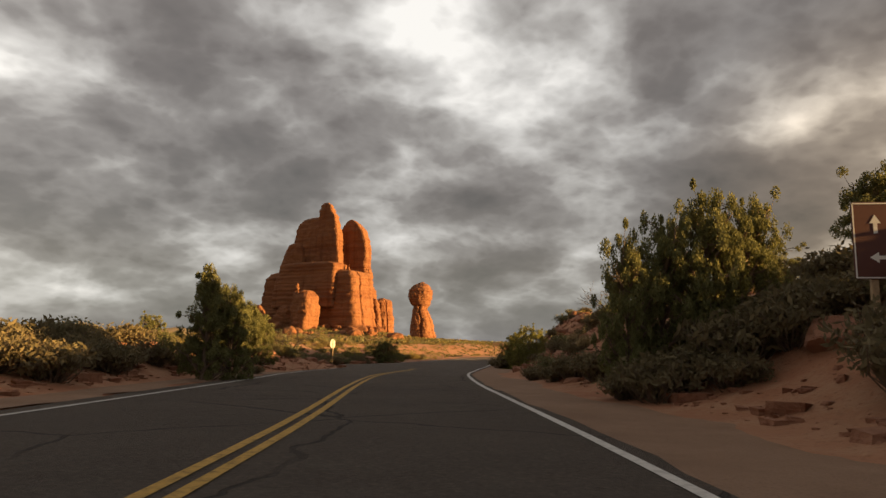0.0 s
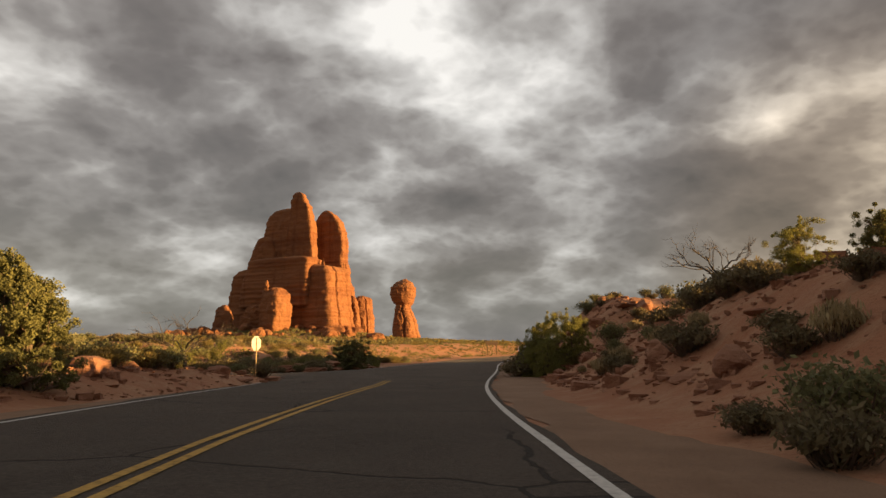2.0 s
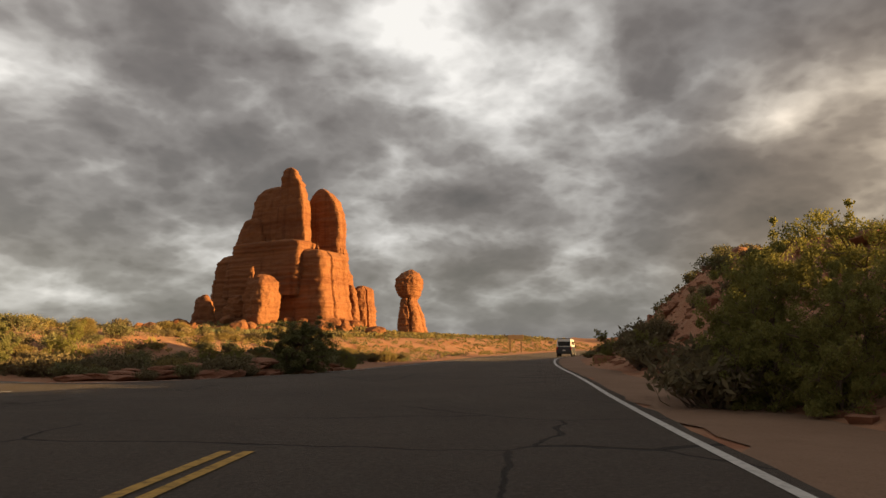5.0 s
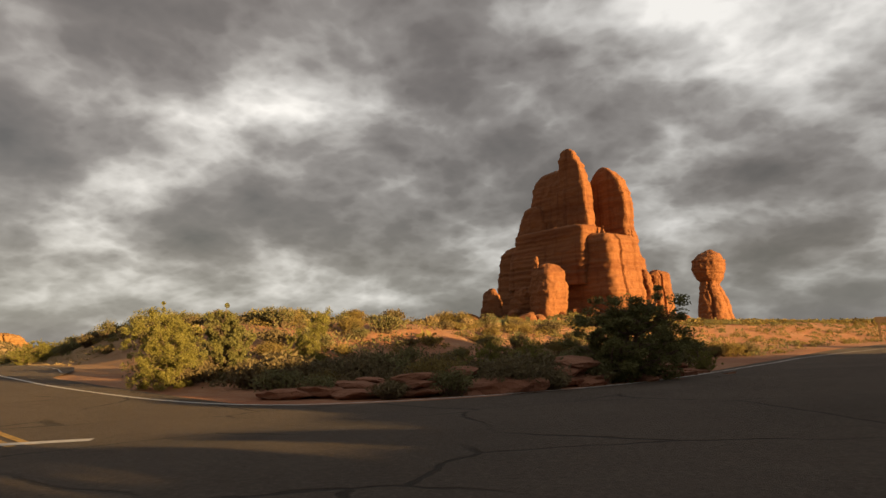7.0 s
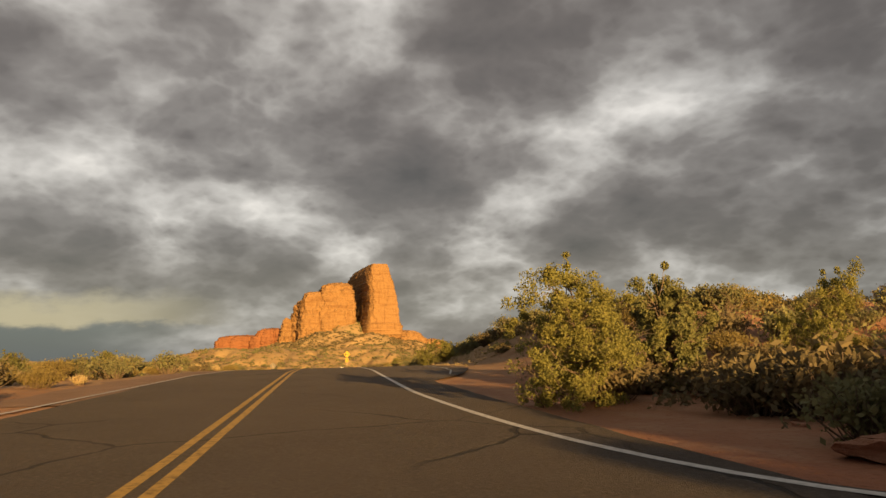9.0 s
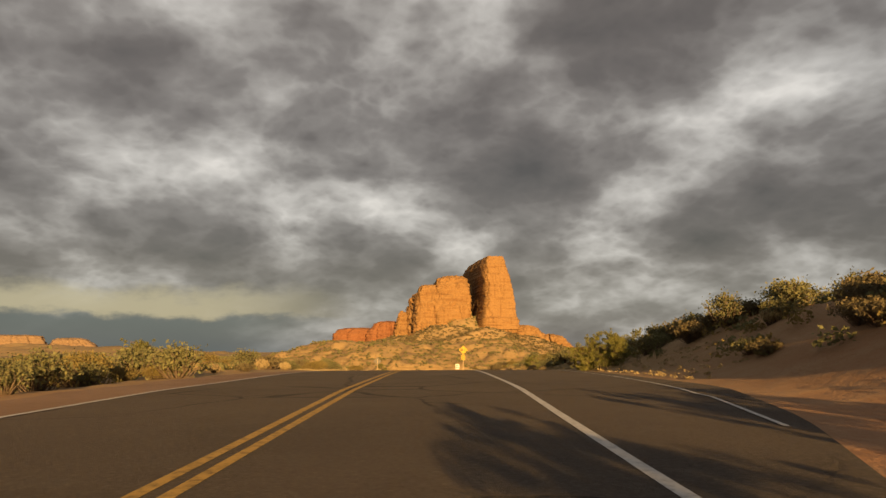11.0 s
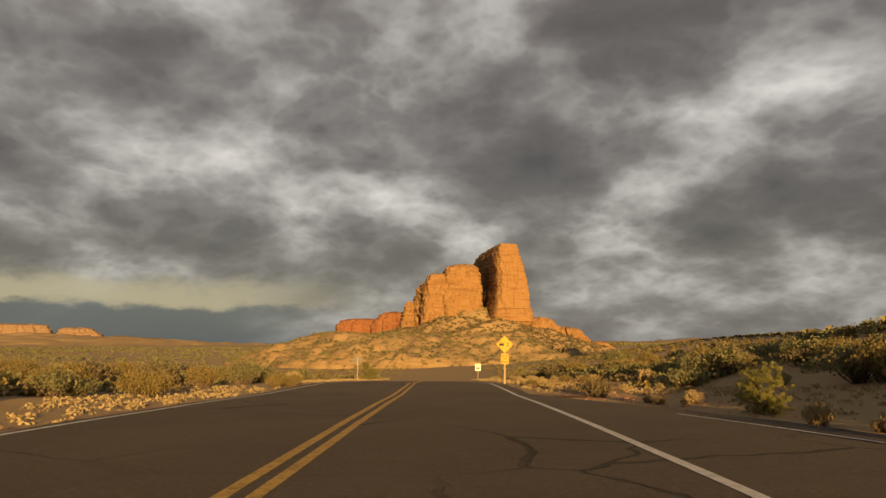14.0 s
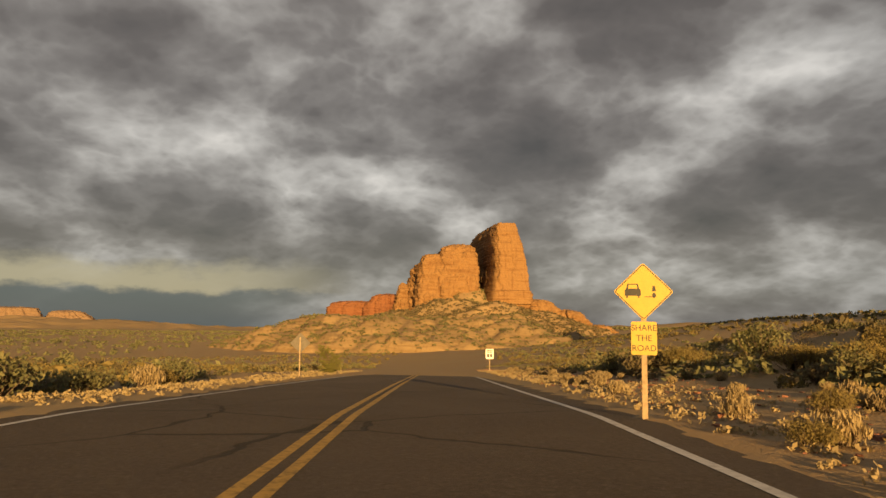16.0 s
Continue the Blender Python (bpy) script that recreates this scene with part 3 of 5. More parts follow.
def hill(name, mat, centre, turn, half_w, half_d, height, label, seed, steps=90, power=1.2, bulge=0.0, rough=1.6, flat_top=1.0):
    """A swell of ground or bare rock that rises out of the land."""
    u = np.linspace(-1, 1, steps)
    U, V = np.meshgrid(u, u)
    R = np.sqrt(U**2 + V**2)
    wx, wy = U * half_w, V * half_d
    edge = R + 0.22 * (fbm(wx * 0.035 + seed, wy * 0.035, seed, 3) - 0.5)
    hgt = height * np.minimum(np.clip(1 - edge, 0, 1) * flat_top, 1) ** power
    n = fbm(wx * 0.06 + seed, wy * 0.06, seed, 5) - 0.5
    hgt = hgt * (1 + 0.35 * n)
    if bulge:
        cell = np.abs(vnoise((wx + 9 * n) * 0.10, wy * 0.045 + hgt * 0.12, seed + 2) - 0.5) * 2
        hgt = hgt + bulge * (np.sqrt(np.clip(cell, 0, 1)) - 0.6) * (hgt > 0.5)
    hgt = hgt + np.where(R < 0.95, rough * (fbm(wx * 0.17, wy * 0.17, seed + 4, 3) - 0.5), 0)
    hgt = hgt - 9.0 * smoothstep(0.90, 1.0, R)
    c, s = math.cos(turn), math.sin(turn)
    P = np.stack([centre[0] + wx * c - wy * s, centre[1] + wx * s + wy * c, centre[2] + hgt], -1).reshape(-1, 3)
    ids = np.arange(steps * steps).reshape(steps, steps)
    q = np.stack([ids[:-1, :-1], ids[:-1, 1:], ids[1:, 1:], ids[1:, :-1]], -1).reshape(-1, 4)
    keep = R[:-1, :-1].reshape(-1) < 1.02
    return tagged(new(name, mesh_of(name, P, q[keep].tolist(), mat, True)), label, "hill", kind="structure")


def off_butte(u, dep, z):
    c, s = math.cos(T2), math.sin(T2)
    return (BUTTE[0] + u * c - dep * s, BUTTE[1] + u * s + dep * c, z)


hill("slickrock_apron", PALE, off_butte(-72, -26, -18), T2, 150, 110, 23, "pale domed slickrock apron below the butte", 3, 200, power=0.75, bulge=4.0, rough=1.2, flat_top=1.9)
hill("talus_slope", SOIL, off_butte(-38, 8, -10), T2, 112, 80, 27, "red talus slope with dotted scrub under the cliffs", 8, 110, power=0.9, rough=2.4, flat_top=1.35)
hill("talus_cone", SOIL, off_butte(-37, 20, 4), T2, 48, 44, 29, "steep red talus cone between the cliffs", 9, 60, power=0.95, rough=2.0)
rock("butte_fin", BUTTE_ROCK, BUTTE, T2, [
    (45, [(4, -33.0, -0.8, 49), (22, -32.2, -1.6, 48), (27, -31.6, -2.2, 47), (42, -29.6, -3.6, 46), (60, -30.0, -7.0, 45), (68, -29.8, -9.2, 43), (73, -28.0, -10.2, 40), (77, -25.0, -12.0, 38)], dict(power=12, joints=4, rough=1.0, strata=0.6, cap=1.2, twist=0.28, rows=130, cols=260)),
    (44, [(16, -33, 0.4, 49), (24, -32.6, -0.4, 49), (27, -31.8, -1.6, 48)], dict(power=8, rough=1.2, strata=0.8, cap=1.5, twist=0.26, rows=30, name="ledge")),
], "sheer orange sandstone fin standing on the butte", "rock butte")
rock("butte_shoulder", BUTTE_ROCK, BUTTE, T2, [
    (24, [(6, -66, -32, 20), (28, -64, -32, 19), (46, -62, -33, 17), (55, -60, -34, 15), (62, -55, -36, 11)], dict(power=5, rough=2.4, strata=0.9, twist=0.25, cap=5, grain=0.75, rows=120, cols=180)),
    (13, [(6, -60, -45, 11), (26, -59, -46, 10), (42, -57, -47, 8), (50, -55, -49, 6)], dict(power=3.6, rough=2.0, strata=0.8, twist=0.25, cap=5, grain=0.9)),
    (16, [(6, -79, -54, 15), (28, -77, -55, 14), (44, -75, -56, 12), (54, -71, -58, 9)], dict(power=4.5, rough=2.2, strata=0.9, twist=0.28, cap=5, grain=0.8)),
    (26, [(6, -87, -68, 13), (26, -84, -68, 12), (38, -81, -69, 9), (48, -77, -70, 6)], dict(power=4, rough=2.2, strata=0.8, twist=0.3, cap=5, grain=0.8)),
    (22, [(4, -96, -80, 10), (18, -93, -81, 7), (27, -90, -83, 5), (33, -88.6, -86, 2.6)], dict(power=3.4, rough=2.0, strata=0.7, cap=4)),
    (4, [(4, -78, -60, 9), (16, -75, -62, 6), (25, -72, -64, 4)], dict(power=3.0, rough=2.0, strata=0.8, cap=5)),
    (12, [(0, 4, 40, 16), (12, 5, 30, 13), (20, 6, 20, 10)], dict(power=3.2, rough=2.0, strata=0.9)),
    (10, [(-8, 22, 62, 14), (4, 24, 50, 11), (12.5, 26, 42, 8)], dict(power=3.2, rough=1.6, strata=0.9, joints=6)),
    (12, [(-14, 44, 82, 14), (-6, 46, 72, 11), (2, 48, 62, 8)], dict(power=3.0, rough=1.6, strata=0.9)),
], "stepped orange sandstone shoulder of the butte", "rock butte")
rock("butte_tail", ROCK, BUTTE, T2, [
    (34, [(0, -122, -84, 14), (16, -118, -88, 11), (25, -110, -92, 7)], dict(power=4, rough=1.4, strata=0.9, joints=8, cap=3)),
    (38, [(-4, -152, -104, 14), (13, -149, -106, 11), (19.5, -144, -110, 8)], dict(power=4, rough=1.4, strata=0.8, joints=8, cap=2)),
], "low red ledge trailing from the butte", "rock ledge", piece="ledge")

# ---- far country
FAR = material("hazy_far_cliff", sandstone((0.19, 0.125, 0.078), (0.245, 0.165, 0.105), (0.15, 0.095, 0.058)))
rock("far_mesa", FAR, (-2450, -205, 10), radians(97), [
    (0, [(-30, -190, 40, 80), (10, -178, 10, 60), (42, -165, -10, 45)], dict(power=6, rough=5, strata=2, joints=14, cap=6, grain=0.25, cols=140)),
    (20, [(-30, -10, 190, 80), (8, 10, 150, 50), (34, 30, 110, 35)], dict(power=4, rough=5, strata=2, joints=12, cap=8, grain=0.25, cols=140)),
], "distant banded cliffs of a low mesa", "mesa", piece="cliff")
hill("far_slope", SOIL, (-2300, -240, -40), radians(97), 1500, 700, 62, "long tan slope below the far mesa", 14, 90, power=1.2, rough=10)
hill("far_plain_north", SOIL, (-700, 1900, -40), radians(20), 2200, 700, 78, "long dark rise on the skyline", 15, 90, power=0.8, rough=10)
hill("far_plain_east", SOIL, (600, 1500, -35), radians(-15), 1200, 500, 66, "long dark rise on the skyline", 16, 80, power=0.9, rough=10)
# ---------------------------------------------------------------- road furniture of paint and verge
def loft(name, outer, inner, lift, mat, across=10, step=0.7):
    """A patch of surface between two lines."""
    o = resample(outer, step, 2.0)
    seg = np.array(inner, float)
    t = np.r_[0, np.cumsum(np.hypot(*np.diff(seg, axis=0).T))]
    u = np.linspace(0, t[-1], len(o))
    i = np.stack([np.interp(u, t, seg[:, 0]), np.interp(u, t, seg[:, 1])], -1)
    f = np.linspace(0, 1, across + 1)[None, :, None]
    P = o[:, None] * (1 - f) + i[:, None] * f
    z = base_z(P[..., 0], P[..., 1]) + lift
    v = np.concatenate([P, z[..., None]], -1).reshape(-1, 3)
    w = across + 1
    return new(name, mesh_of(name, v, [(a * w + b, a * w + b + 1, (a + 1) * w + b + 1, (a + 1) * w + b) for a in range(len(o) - 1) for b in range(across)], mat, True))


def at_b(s, o):
    return tuple(B0 + BU * s + BN * o)


CURVE_R = [at_b(26, 4.15), at_b(16, 4.15), (-19.0, 80.7), (-15.8, 80.1), (-12.8, 80.8), (-10.4, 83.0), (-8.2, 87.5), (-6.6, 92.5), (-4.6, 101), (-2.0, 112), (2.0, 124), (8, 138)]
CURVE_L = [at_b(22, -4.7), at_b(12, -4.7), (-14.5, 69.8), (-10.5, 67.2), (-8.0, 63.0), (-6.9, 57.0), (-6.6, 48)]
tagged(loft("road_corner_north", CURVE_R, [at_b(26, 1), at_b(14, 0), (-13, 74), (-8, 74), (-4, 78), (-1, 84), (0, 92), (1, 100), (3, 112), (8, 126), (13, 138)], -0.005, ASPHALT), "rounded asphalt corner of the road junction", "road", kind="structure")
tagged(loft("road_corner_south", CURVE_L, [at_b(22, 0), at_b(10, 0), (-10, 71), (-6, 67.5), (-3.5, 62), (-3, 57), (-3, 48)], -0.009, ASPHALT), "rounded asphalt corner of the road junction", "road", kind="structure")
tagged(loft("pullout", [at_b(24, 4.2), at_b(31, 7.0), at_b(38, 8.8), at_b(56, 8.8), at_b(66, 7.4), at_b(78, 4.2)], [at_b(24, 3), at_b(40, 3), at_b(78, 3)], -0.004, ASPHALT), "dusty asphalt pullout beside the road", "pullout", kind="structure")


def trim(line, lo, hi):
    p = resample(line, 0.5)
    keep = (p[:, 1] >= lo) & (p[:, 1] <= hi)
    return [tuple(q) for q in p[keep]]


def painted(name, line, off, width, mat, label, lift=0.010, soft=6.0):
    return tagged(ribbon(name, line, off - width / 2, off + width / 2, lift, mat, 1, 0.8, 0.012, soft), label, "road marking", kind="structure")


A_NORTH = trim(ROAD_A, -45, 200)
for off in (-0.13, 0.13):
    painted("centre_line_main", trim(CENTRE, -45, 61), off, 0.13, YELLOW, "double yellow centre line, worn")
    painted("centre_line_side", [at_b(s, o) for s, o in ((3.6, -0.5), (12, -0.48), (22, -0.45), (40, -0.42), (60, -0.28), (80, -0.28), (120, -0.4), (170, -0.4))], off, 0.13, YELLOW, "double yellow centre line, worn")
painted("edge_line_east", trim(EAST, -45, 200), 0, 0.14, WHITE, "white edge line, worn")
painted("edge_line_west", trim(WEST, -45, 64), 0, 0.12, WHITE, "white edge line, worn")
EDGE_R = [at_b(170, 3.3), at_b(100, 3.35), at_b(80, 3.75), at_b(60, 3.75), at_b(40, 3.7), at_b(30, 3.5), at_b(20, 3.35), at_b(15, 3.6), at_b(12.2, 3.83), at_b(10.1, 4.14), at_b(8.7, 4.44), at_b(7.7, 4.74), at_b(6.8, 5.22), at_b(6.2, 5.86), at_b(5.5, 7.0), at_b(4.3, 9.2)] + [(x + 0.25, y) for x, y in CURVE_R[6:]]
painted("edge_line_corner", EDGE_R, 0, 0.14, WHITE, "white edge line, worn", soft=1.6)
painted("edge_line_side_left", [at_b(s, o) for s, o in ((15, -5.3), (22, -5.1), (40, -4.85), (80, -4.8), (100, -4.35), (170, -4.2))], 0, 0.12, WHITE, "white edge line, worn")
painted("pullout_line", [at_b(30, 6.2), at_b(36, 7.4), at_b(44, 8.0), at_b(58, 7.9), at_b(68, 5.9)], 0, 0.08, WHITE, "thin faded white line round the pullout")
e = np.array(at_b(3.4, 0.4))
painted("stop_bar", [tuple(e), tuple(e + np.array([-0.80, -0.60]) * 4.6)], 0, 0.34, WHITE, "white stop bar across the lane", 0.012)
for name, line, lo, hi in (("verge_east", A_NORTH, 4.3, 7.6), ("verge_west", trim(ROAD_A, -45, 62), -7.8, -4.9)):
    tagged(ribbon(name, line, lo, hi, -0.012, VERGE, 6, 1.0, 1.4), "strip of bare gravelly dirt beside the asphalt", "verge", kind="structure")
tagged(ribbon("verge_side_right", [at_b(s, 0) for s in (76, 100, 170)], 4.1, 6.9, -0.012, VERGE, 6, 1.0, 1.2), "strip of bare gravelly dirt beside the asphalt", "verge", kind="structure")
tagged(ribbon("verge_side_left", [at_b(s, 0) for s in (20, 100, 170)], -7.2, -4.7, -0.012, VERGE, 6, 1.0, 1.2), "strip of bare gravelly dirt beside the asphalt", "verge", kind="structure")


# ---------------------------------------------------------------- plants
def quads_at(points, size, rng, stretch=1.6, lean=None):
    """Small leaves: one quad at each point, turned at random."""
    n = len(points)
    a = rng.normal(size=(n, 3))
    if lean is not None:
        a = a * 0.6 + lean
    a /= np.linalg.norm(a, axis=1, keepdims=True)
    b = np.cross(a, rng.normal(size=(n, 3)))
    b /= np.linalg.norm(b, axis=1, keepdims=True) + 1e-9
    s = size * (0.6 + 0.8 * rng.rand(n, 1))
    a, b = a * s * stretch / 2, b * s / 2
    v = np.stack([points - a, points + b * 0.9, points + a, points - b * 0.9], 1).reshape(-1, 3)
    f = np.arange(4 * n).reshape(n, 4)
    return v, f


def leaves(name, points, size, rng, mat, **kw):
    v, f = quads_at(points, size, rng, **kw)
    me = bpy.data.meshes.new(name)
    me.from_pydata(v.tolist(), [], f.tolist())
    me.materials.append(mat)
    return me


def tubes(name, paths, mat, sides=5):
    """Tapered limbs: each path is a list of (x, y, z, radius)."""
    verts, faces = [], []
    for path in paths:
        p = np.array(path, float)
        base = len(verts)
        for i, (x, y, z, r) in enumerate(p):
            t = p[min(i + 1, len(p) - 1), :3] - p[max(i - 1, 0), :3]
            t /= np.linalg.norm(t) + 1e-9
            u = np.cross(t, (0.31, 0.92, 0.2))
            u /= np.linalg.norm(u) + 1e-9
            w = np.cross(t, u)
            for k in range(sides):
                an = 2 * math.pi * k / sides
                verts.append(tuple(p[i, :3] + r * (math.cos(an) * u + math.sin(an) * w)))
        for i in range(len(p) - 1):
            for k in range(sides):
                faces.append((base + i * sides + k, base + i * sides + (k + 1) % sides, base + (i + 1) * sides + (k + 1) % sides, base + (i + 1) * sides + k))
        faces.append(tuple(base + (len(p) - 1) * sides + k for k in range(sides)))
    return mesh_of(name, verts, faces, mat, True)


def limb(a, b, r0, r1, rng, bend=0.12, n=5):
    a, b = np.array(a, float), np.array(b, float)
    L = np.linalg.norm(b - a)
    off = rng.normal(size=3) * bend * L
    return [(*(a * (1 - t) + b * t + off * math.sin(math.pi * t) + rng.normal(size=3) * 0.02 * L), r0 * (1 - t) + r1 * t) for t in np.linspace(0, 1, n)]


def shrub(name, seed, wide, tall, stems, per, leaf, mat, label, category, spread=0.13, stretch=1.6, upright=0.0):
    """A desert shrub: many thin stems from one root and small leaves crowded round their tips."""
    rng = np.random.RandomState(seed)
    root = empty(name)
    paths, pts = [], []
    for _ in range(stems):
        an, q = rng.rand() * 2 * math.pi, math.sqrt(rng.rand())
        r = wide * q * (0.75 + 0.5 * rng.rand())
        h = tall * (0.45 + 0.55 * math.sqrt(max(0.0, 1 - (0.9 * q) ** 2))) * (0.7 + 0.45 * rng.rand())
        tip = np.array([r * math.cos(an), r * math.sin(an), h])
        paths.append(limb((tip[0] * 0.12, tip[1] * 0.12, -0.08), tip, 0.018 * tall + 0.004, 0.003, rng, 0.10, 4))
        along = np.clip(1 - np.abs(rng.normal(size=(per, 1))) * 0.28, 0.25, 1.08)
        p = tip * along + rng.normal(size=(per, 3)) * spread * wide * np.array([1, 1, 0.8])
        pts.append(p)
    pts = np.concatenate(pts)
    pts[:, 2] = np.maximum(pts[:, 2], 0.02)
    stem = new("stem", tubes("stem", paths, BARK, 3))
    stem.parent = root
    lean = np.array([0, 0, upright]) if upright else None
    fol = new("foliage", leaves("foliage", pts, leaf, rng, mat, stretch=stretch, lean=lean))
    fol.parent = root
    return tagged(root, label, category)


def tree(name, seed, wide, tall, limbs, clumps, per, leaf, mat, label, category, clump=0.28, trunk=0.12, low=0.15, stretch=1.5, pointed=0.0):
    """A small tree: tapered trunk, crooked limbs, and clumps of leaves with gaps between them."""
    rng = np.random.RandomState(seed)
    root = empty(name)
    top = np.array([rng.normal() * 0.08 * wide, rng.normal() * 0.08 * wide, tall * 0.75])
    stem = limb((0, 0, -0.2), top, trunk, trunk * 0.25, rng, 0.06, 9)
    tr = new("trunk", tubes("trunk", [stem], BARK, 8))
    tr.parent = root
    sp = np.array(stem)[:, :3]
    paths, pts = [], []
    for _ in range(limbs):
        t = low + (0.95 - low) * rng.rand()
        a = sp[int(t * 8)]
        an = rng.rand() * 2 * math.pi
        hz = low + (1 - low) * t
        reach = wide * (0.55 + 0.5 * rng.rand()) * ((1 - hz) ** 0.8 * 1.25 if pointed else math.sqrt(max(0.08, 1 - (1.6 * hz - 0.75) ** 2)))
        b = a + np.array([reach * math.cos(an), reach * math.sin(an), tall * (0.10 + 0.22 * rng.rand())])
        b[2] = min(b[2], tall)
        path = limb(a, b, trunk * 0.35, trunk * 0.08, rng, 0.12, 6)
        paths.append(path)
        for _ in range(max(1, clumps // limbs)):
            q = np.array(path[rng.randint(2, 6)][:3]) + rng.normal(size=3) * np.array([0.16, 0.16, 0.10]) * wide
            tip = limb(path[3][:3], q, trunk * 0.10, trunk * 0.04, rng, 0.05, 3)
            paths.append(tip)
            size = clump * wide * (0.55 + 0.7 * rng.rand())
            dirs = rng.normal(size=(per, 3))
            dirs /= np.linalg.norm(dirs, axis=1, keepdims=True)
            pts.append(q + dirs * size * (rng.rand(per, 1) ** 0.45) * np.array([1, 1, 0.85]))
    for k in range(3):
        dirs = rng.normal(size=(per, 3))
        pts.append(top + np.array([0, 0, tall * (0.05 + 0.07 * k)]) + dirs * clump * wide * (0.34 - 0.08 * k))
    br = new("branchwork", tubes("branchwork", paths, BARK, 4))
    br.parent = root
    pts = np.concatenate(pts)
    cr = new("crown", leaves("crown", pts[pts[:, 2] > 0.05], leaf, rng, mat, stretch=stretch))
    cr.parent = root
    return tagged(root, label, category)


def bare_tree(name, seed, wide, tall, label):
    rng = np.random.RandomState(seed)
    root = empty(name)
    top = np.array([0.1 * wide, 0, tall * 0.45])
    paths = [limb((0, 0, -0.2), top, 0.11, 0.06, rng, 0.08, 6)]

    def grow(a, way, length, r, depth):
        b = np.array(a) + np.array(way) * length
        path = limb(a, b, r, r * 0.55, rng, 0.10, 5)
        paths.append(path)
        if depth:
            for _ in range(3 if depth > 1 else 4):
                w = np.array(way) + rng.normal(size=3) * 0.55
                w[2] = abs(w[2]) * 0.7 + 0.1
                w /= np.linalg.norm(w)
                grow(path[rng.randint(2, 5)][:3], w, length * (0.5 + 0.25 * rng.rand()), r * 0.5, depth - 1)

    for k in range(6):
        an = 2 * math.pi * (k + rng.rand() * 0.6) / 6
        w = np.array([math.cos(an) * 0.85, math.sin(an) * 0.85, 0.55])
        grow(paths[0][rng.randint(3, 6)][:3], w / np.linalg.norm(w), wide * (0.45 + 0.2 * rng.rand()), 0.05, 3)
    tr = new("trunk", tubes("trunk", paths[:1], DEAD, 8))
    br = new("branchwork", tubes("branchwork", paths[1:], DEAD, 4))
    tr.parent = br.parent = root
    return tagged(root, label, "dead tree")


DEAD = material("bleached_dead_wood", plain((0.10, 0.08, 0.065), 0.95, spec=0.1))
rnd = random.Random(11)


def put(ob, x, y, size=1.0, turn=None, sink=0.03, tall=None):
    """Stands a plant on the ground."""
    z = float(ground_z(x, y)) - sink
    turn = rnd.random() * 2 * math.pi if turn is None else turn
    return Matrix.Translation((x, y, z)) @ Matrix.Rotation(turn, 4, "Z") @ Matrix.Diagonal((size, size, size if tall is None else tall, 1))


class Kind:
    """A plant that is built once and then copied."""

    def __init__(self, make, group):
        self.makes, self.group, self.first, self.n = make, group, [None] * len(make), 0

    def stand(self, x, y, size=1.0, tall=None, label="", turn=None):
        k = self.n % len(self.makes)
        self.n += 1
        m = put(None, x, y, size, turn, tall=tall)
        if self.first[k] is None:
            ob = self.makes[k]()
            ob.matrix_basis = m
            self.first[k] = ob
            tagged(ob, group=self.group)
        else:
            src = self.first[k]
            keep = src.scale.copy()
            src.scale = (1, 1, 1)
            ob = copy_thing(src, m)
            src.scale = keep
            ob.matrix_basis = m
        if label:
            tagged(ob, label)
        return ob


sage = Kind([lambda: shrub("sagebrush", 1, 0.62, 0.72, 60, 26, 0.05, SAGE, "grey-green sagebrush growing in red soil", "shrub"),
             lambda: shrub("sagebrush", 2, 0.70, 0.58, 70, 24, 0.05, SAGE, "grey-green sagebrush growing in red soil", "shrub"),
             lambda: shrub("sagebrush", 9, 0.55, 0.80, 60, 26, 0.045, SAGE, "grey-green sagebrush growing in red soil", "shrub")], "sagebrush along the roads")
brush = Kind([lambda: shrub("blackbrush", 3, 0.66, 0.62, 110, 14, 0.045, BRUSH, "dark twiggy blackbrush growing in red soil", "shrub", 0.10, 2.6),
              lambda: shrub("blackbrush", 4, 0.60, 0.52, 100, 14, 0.045, BRUSH, "dark twiggy blackbrush growing in red soil", "shrub", 0.10, 2.6)], "blackbrush along the roads")
gold = Kind([lambda: shrub("rabbitbrush", 5, 0.55, 0.62, 130, 60, 0.022, GOLD, "straw-yellow rabbitbrush beside the road", "shrub", 0.12, 2.4, 0.7),
             lambda: shrub("rabbitbrush", 6, 0.62, 0.55, 130, 60, 0.022, GOLD, "straw-yellow rabbitbrush beside the road", "shrub", 0.12, 2.4, 0.7)], "rabbitbrush along the roads")
tuft = Kind([lambda: shrub("grass_tuft", 7, 0.30, 0.42, 90, 16, 0.026, GRASS, "dry bleached grass tuft in red soil", "grass", 0.10, 5.0, 2.0)], "dry grass tufts")
ash = Kind([lambda: tree("ash_tree", 21, 1.35, 2.9, 40, 300, 140, 0.032, ASH, "bushy yellow-green single-leaf ash with many stems", "tree", 0.13, 0.05, 0.0, 1.5),
            lambda: tree("ash_tree", 22, 1.25, 2.6, 38, 280, 140, 0.032, ASH, "bushy yellow-green single-leaf ash with many stems", "tree", 0.13, 0.05, 0.0, 1.5)], "ash trees at the corner")
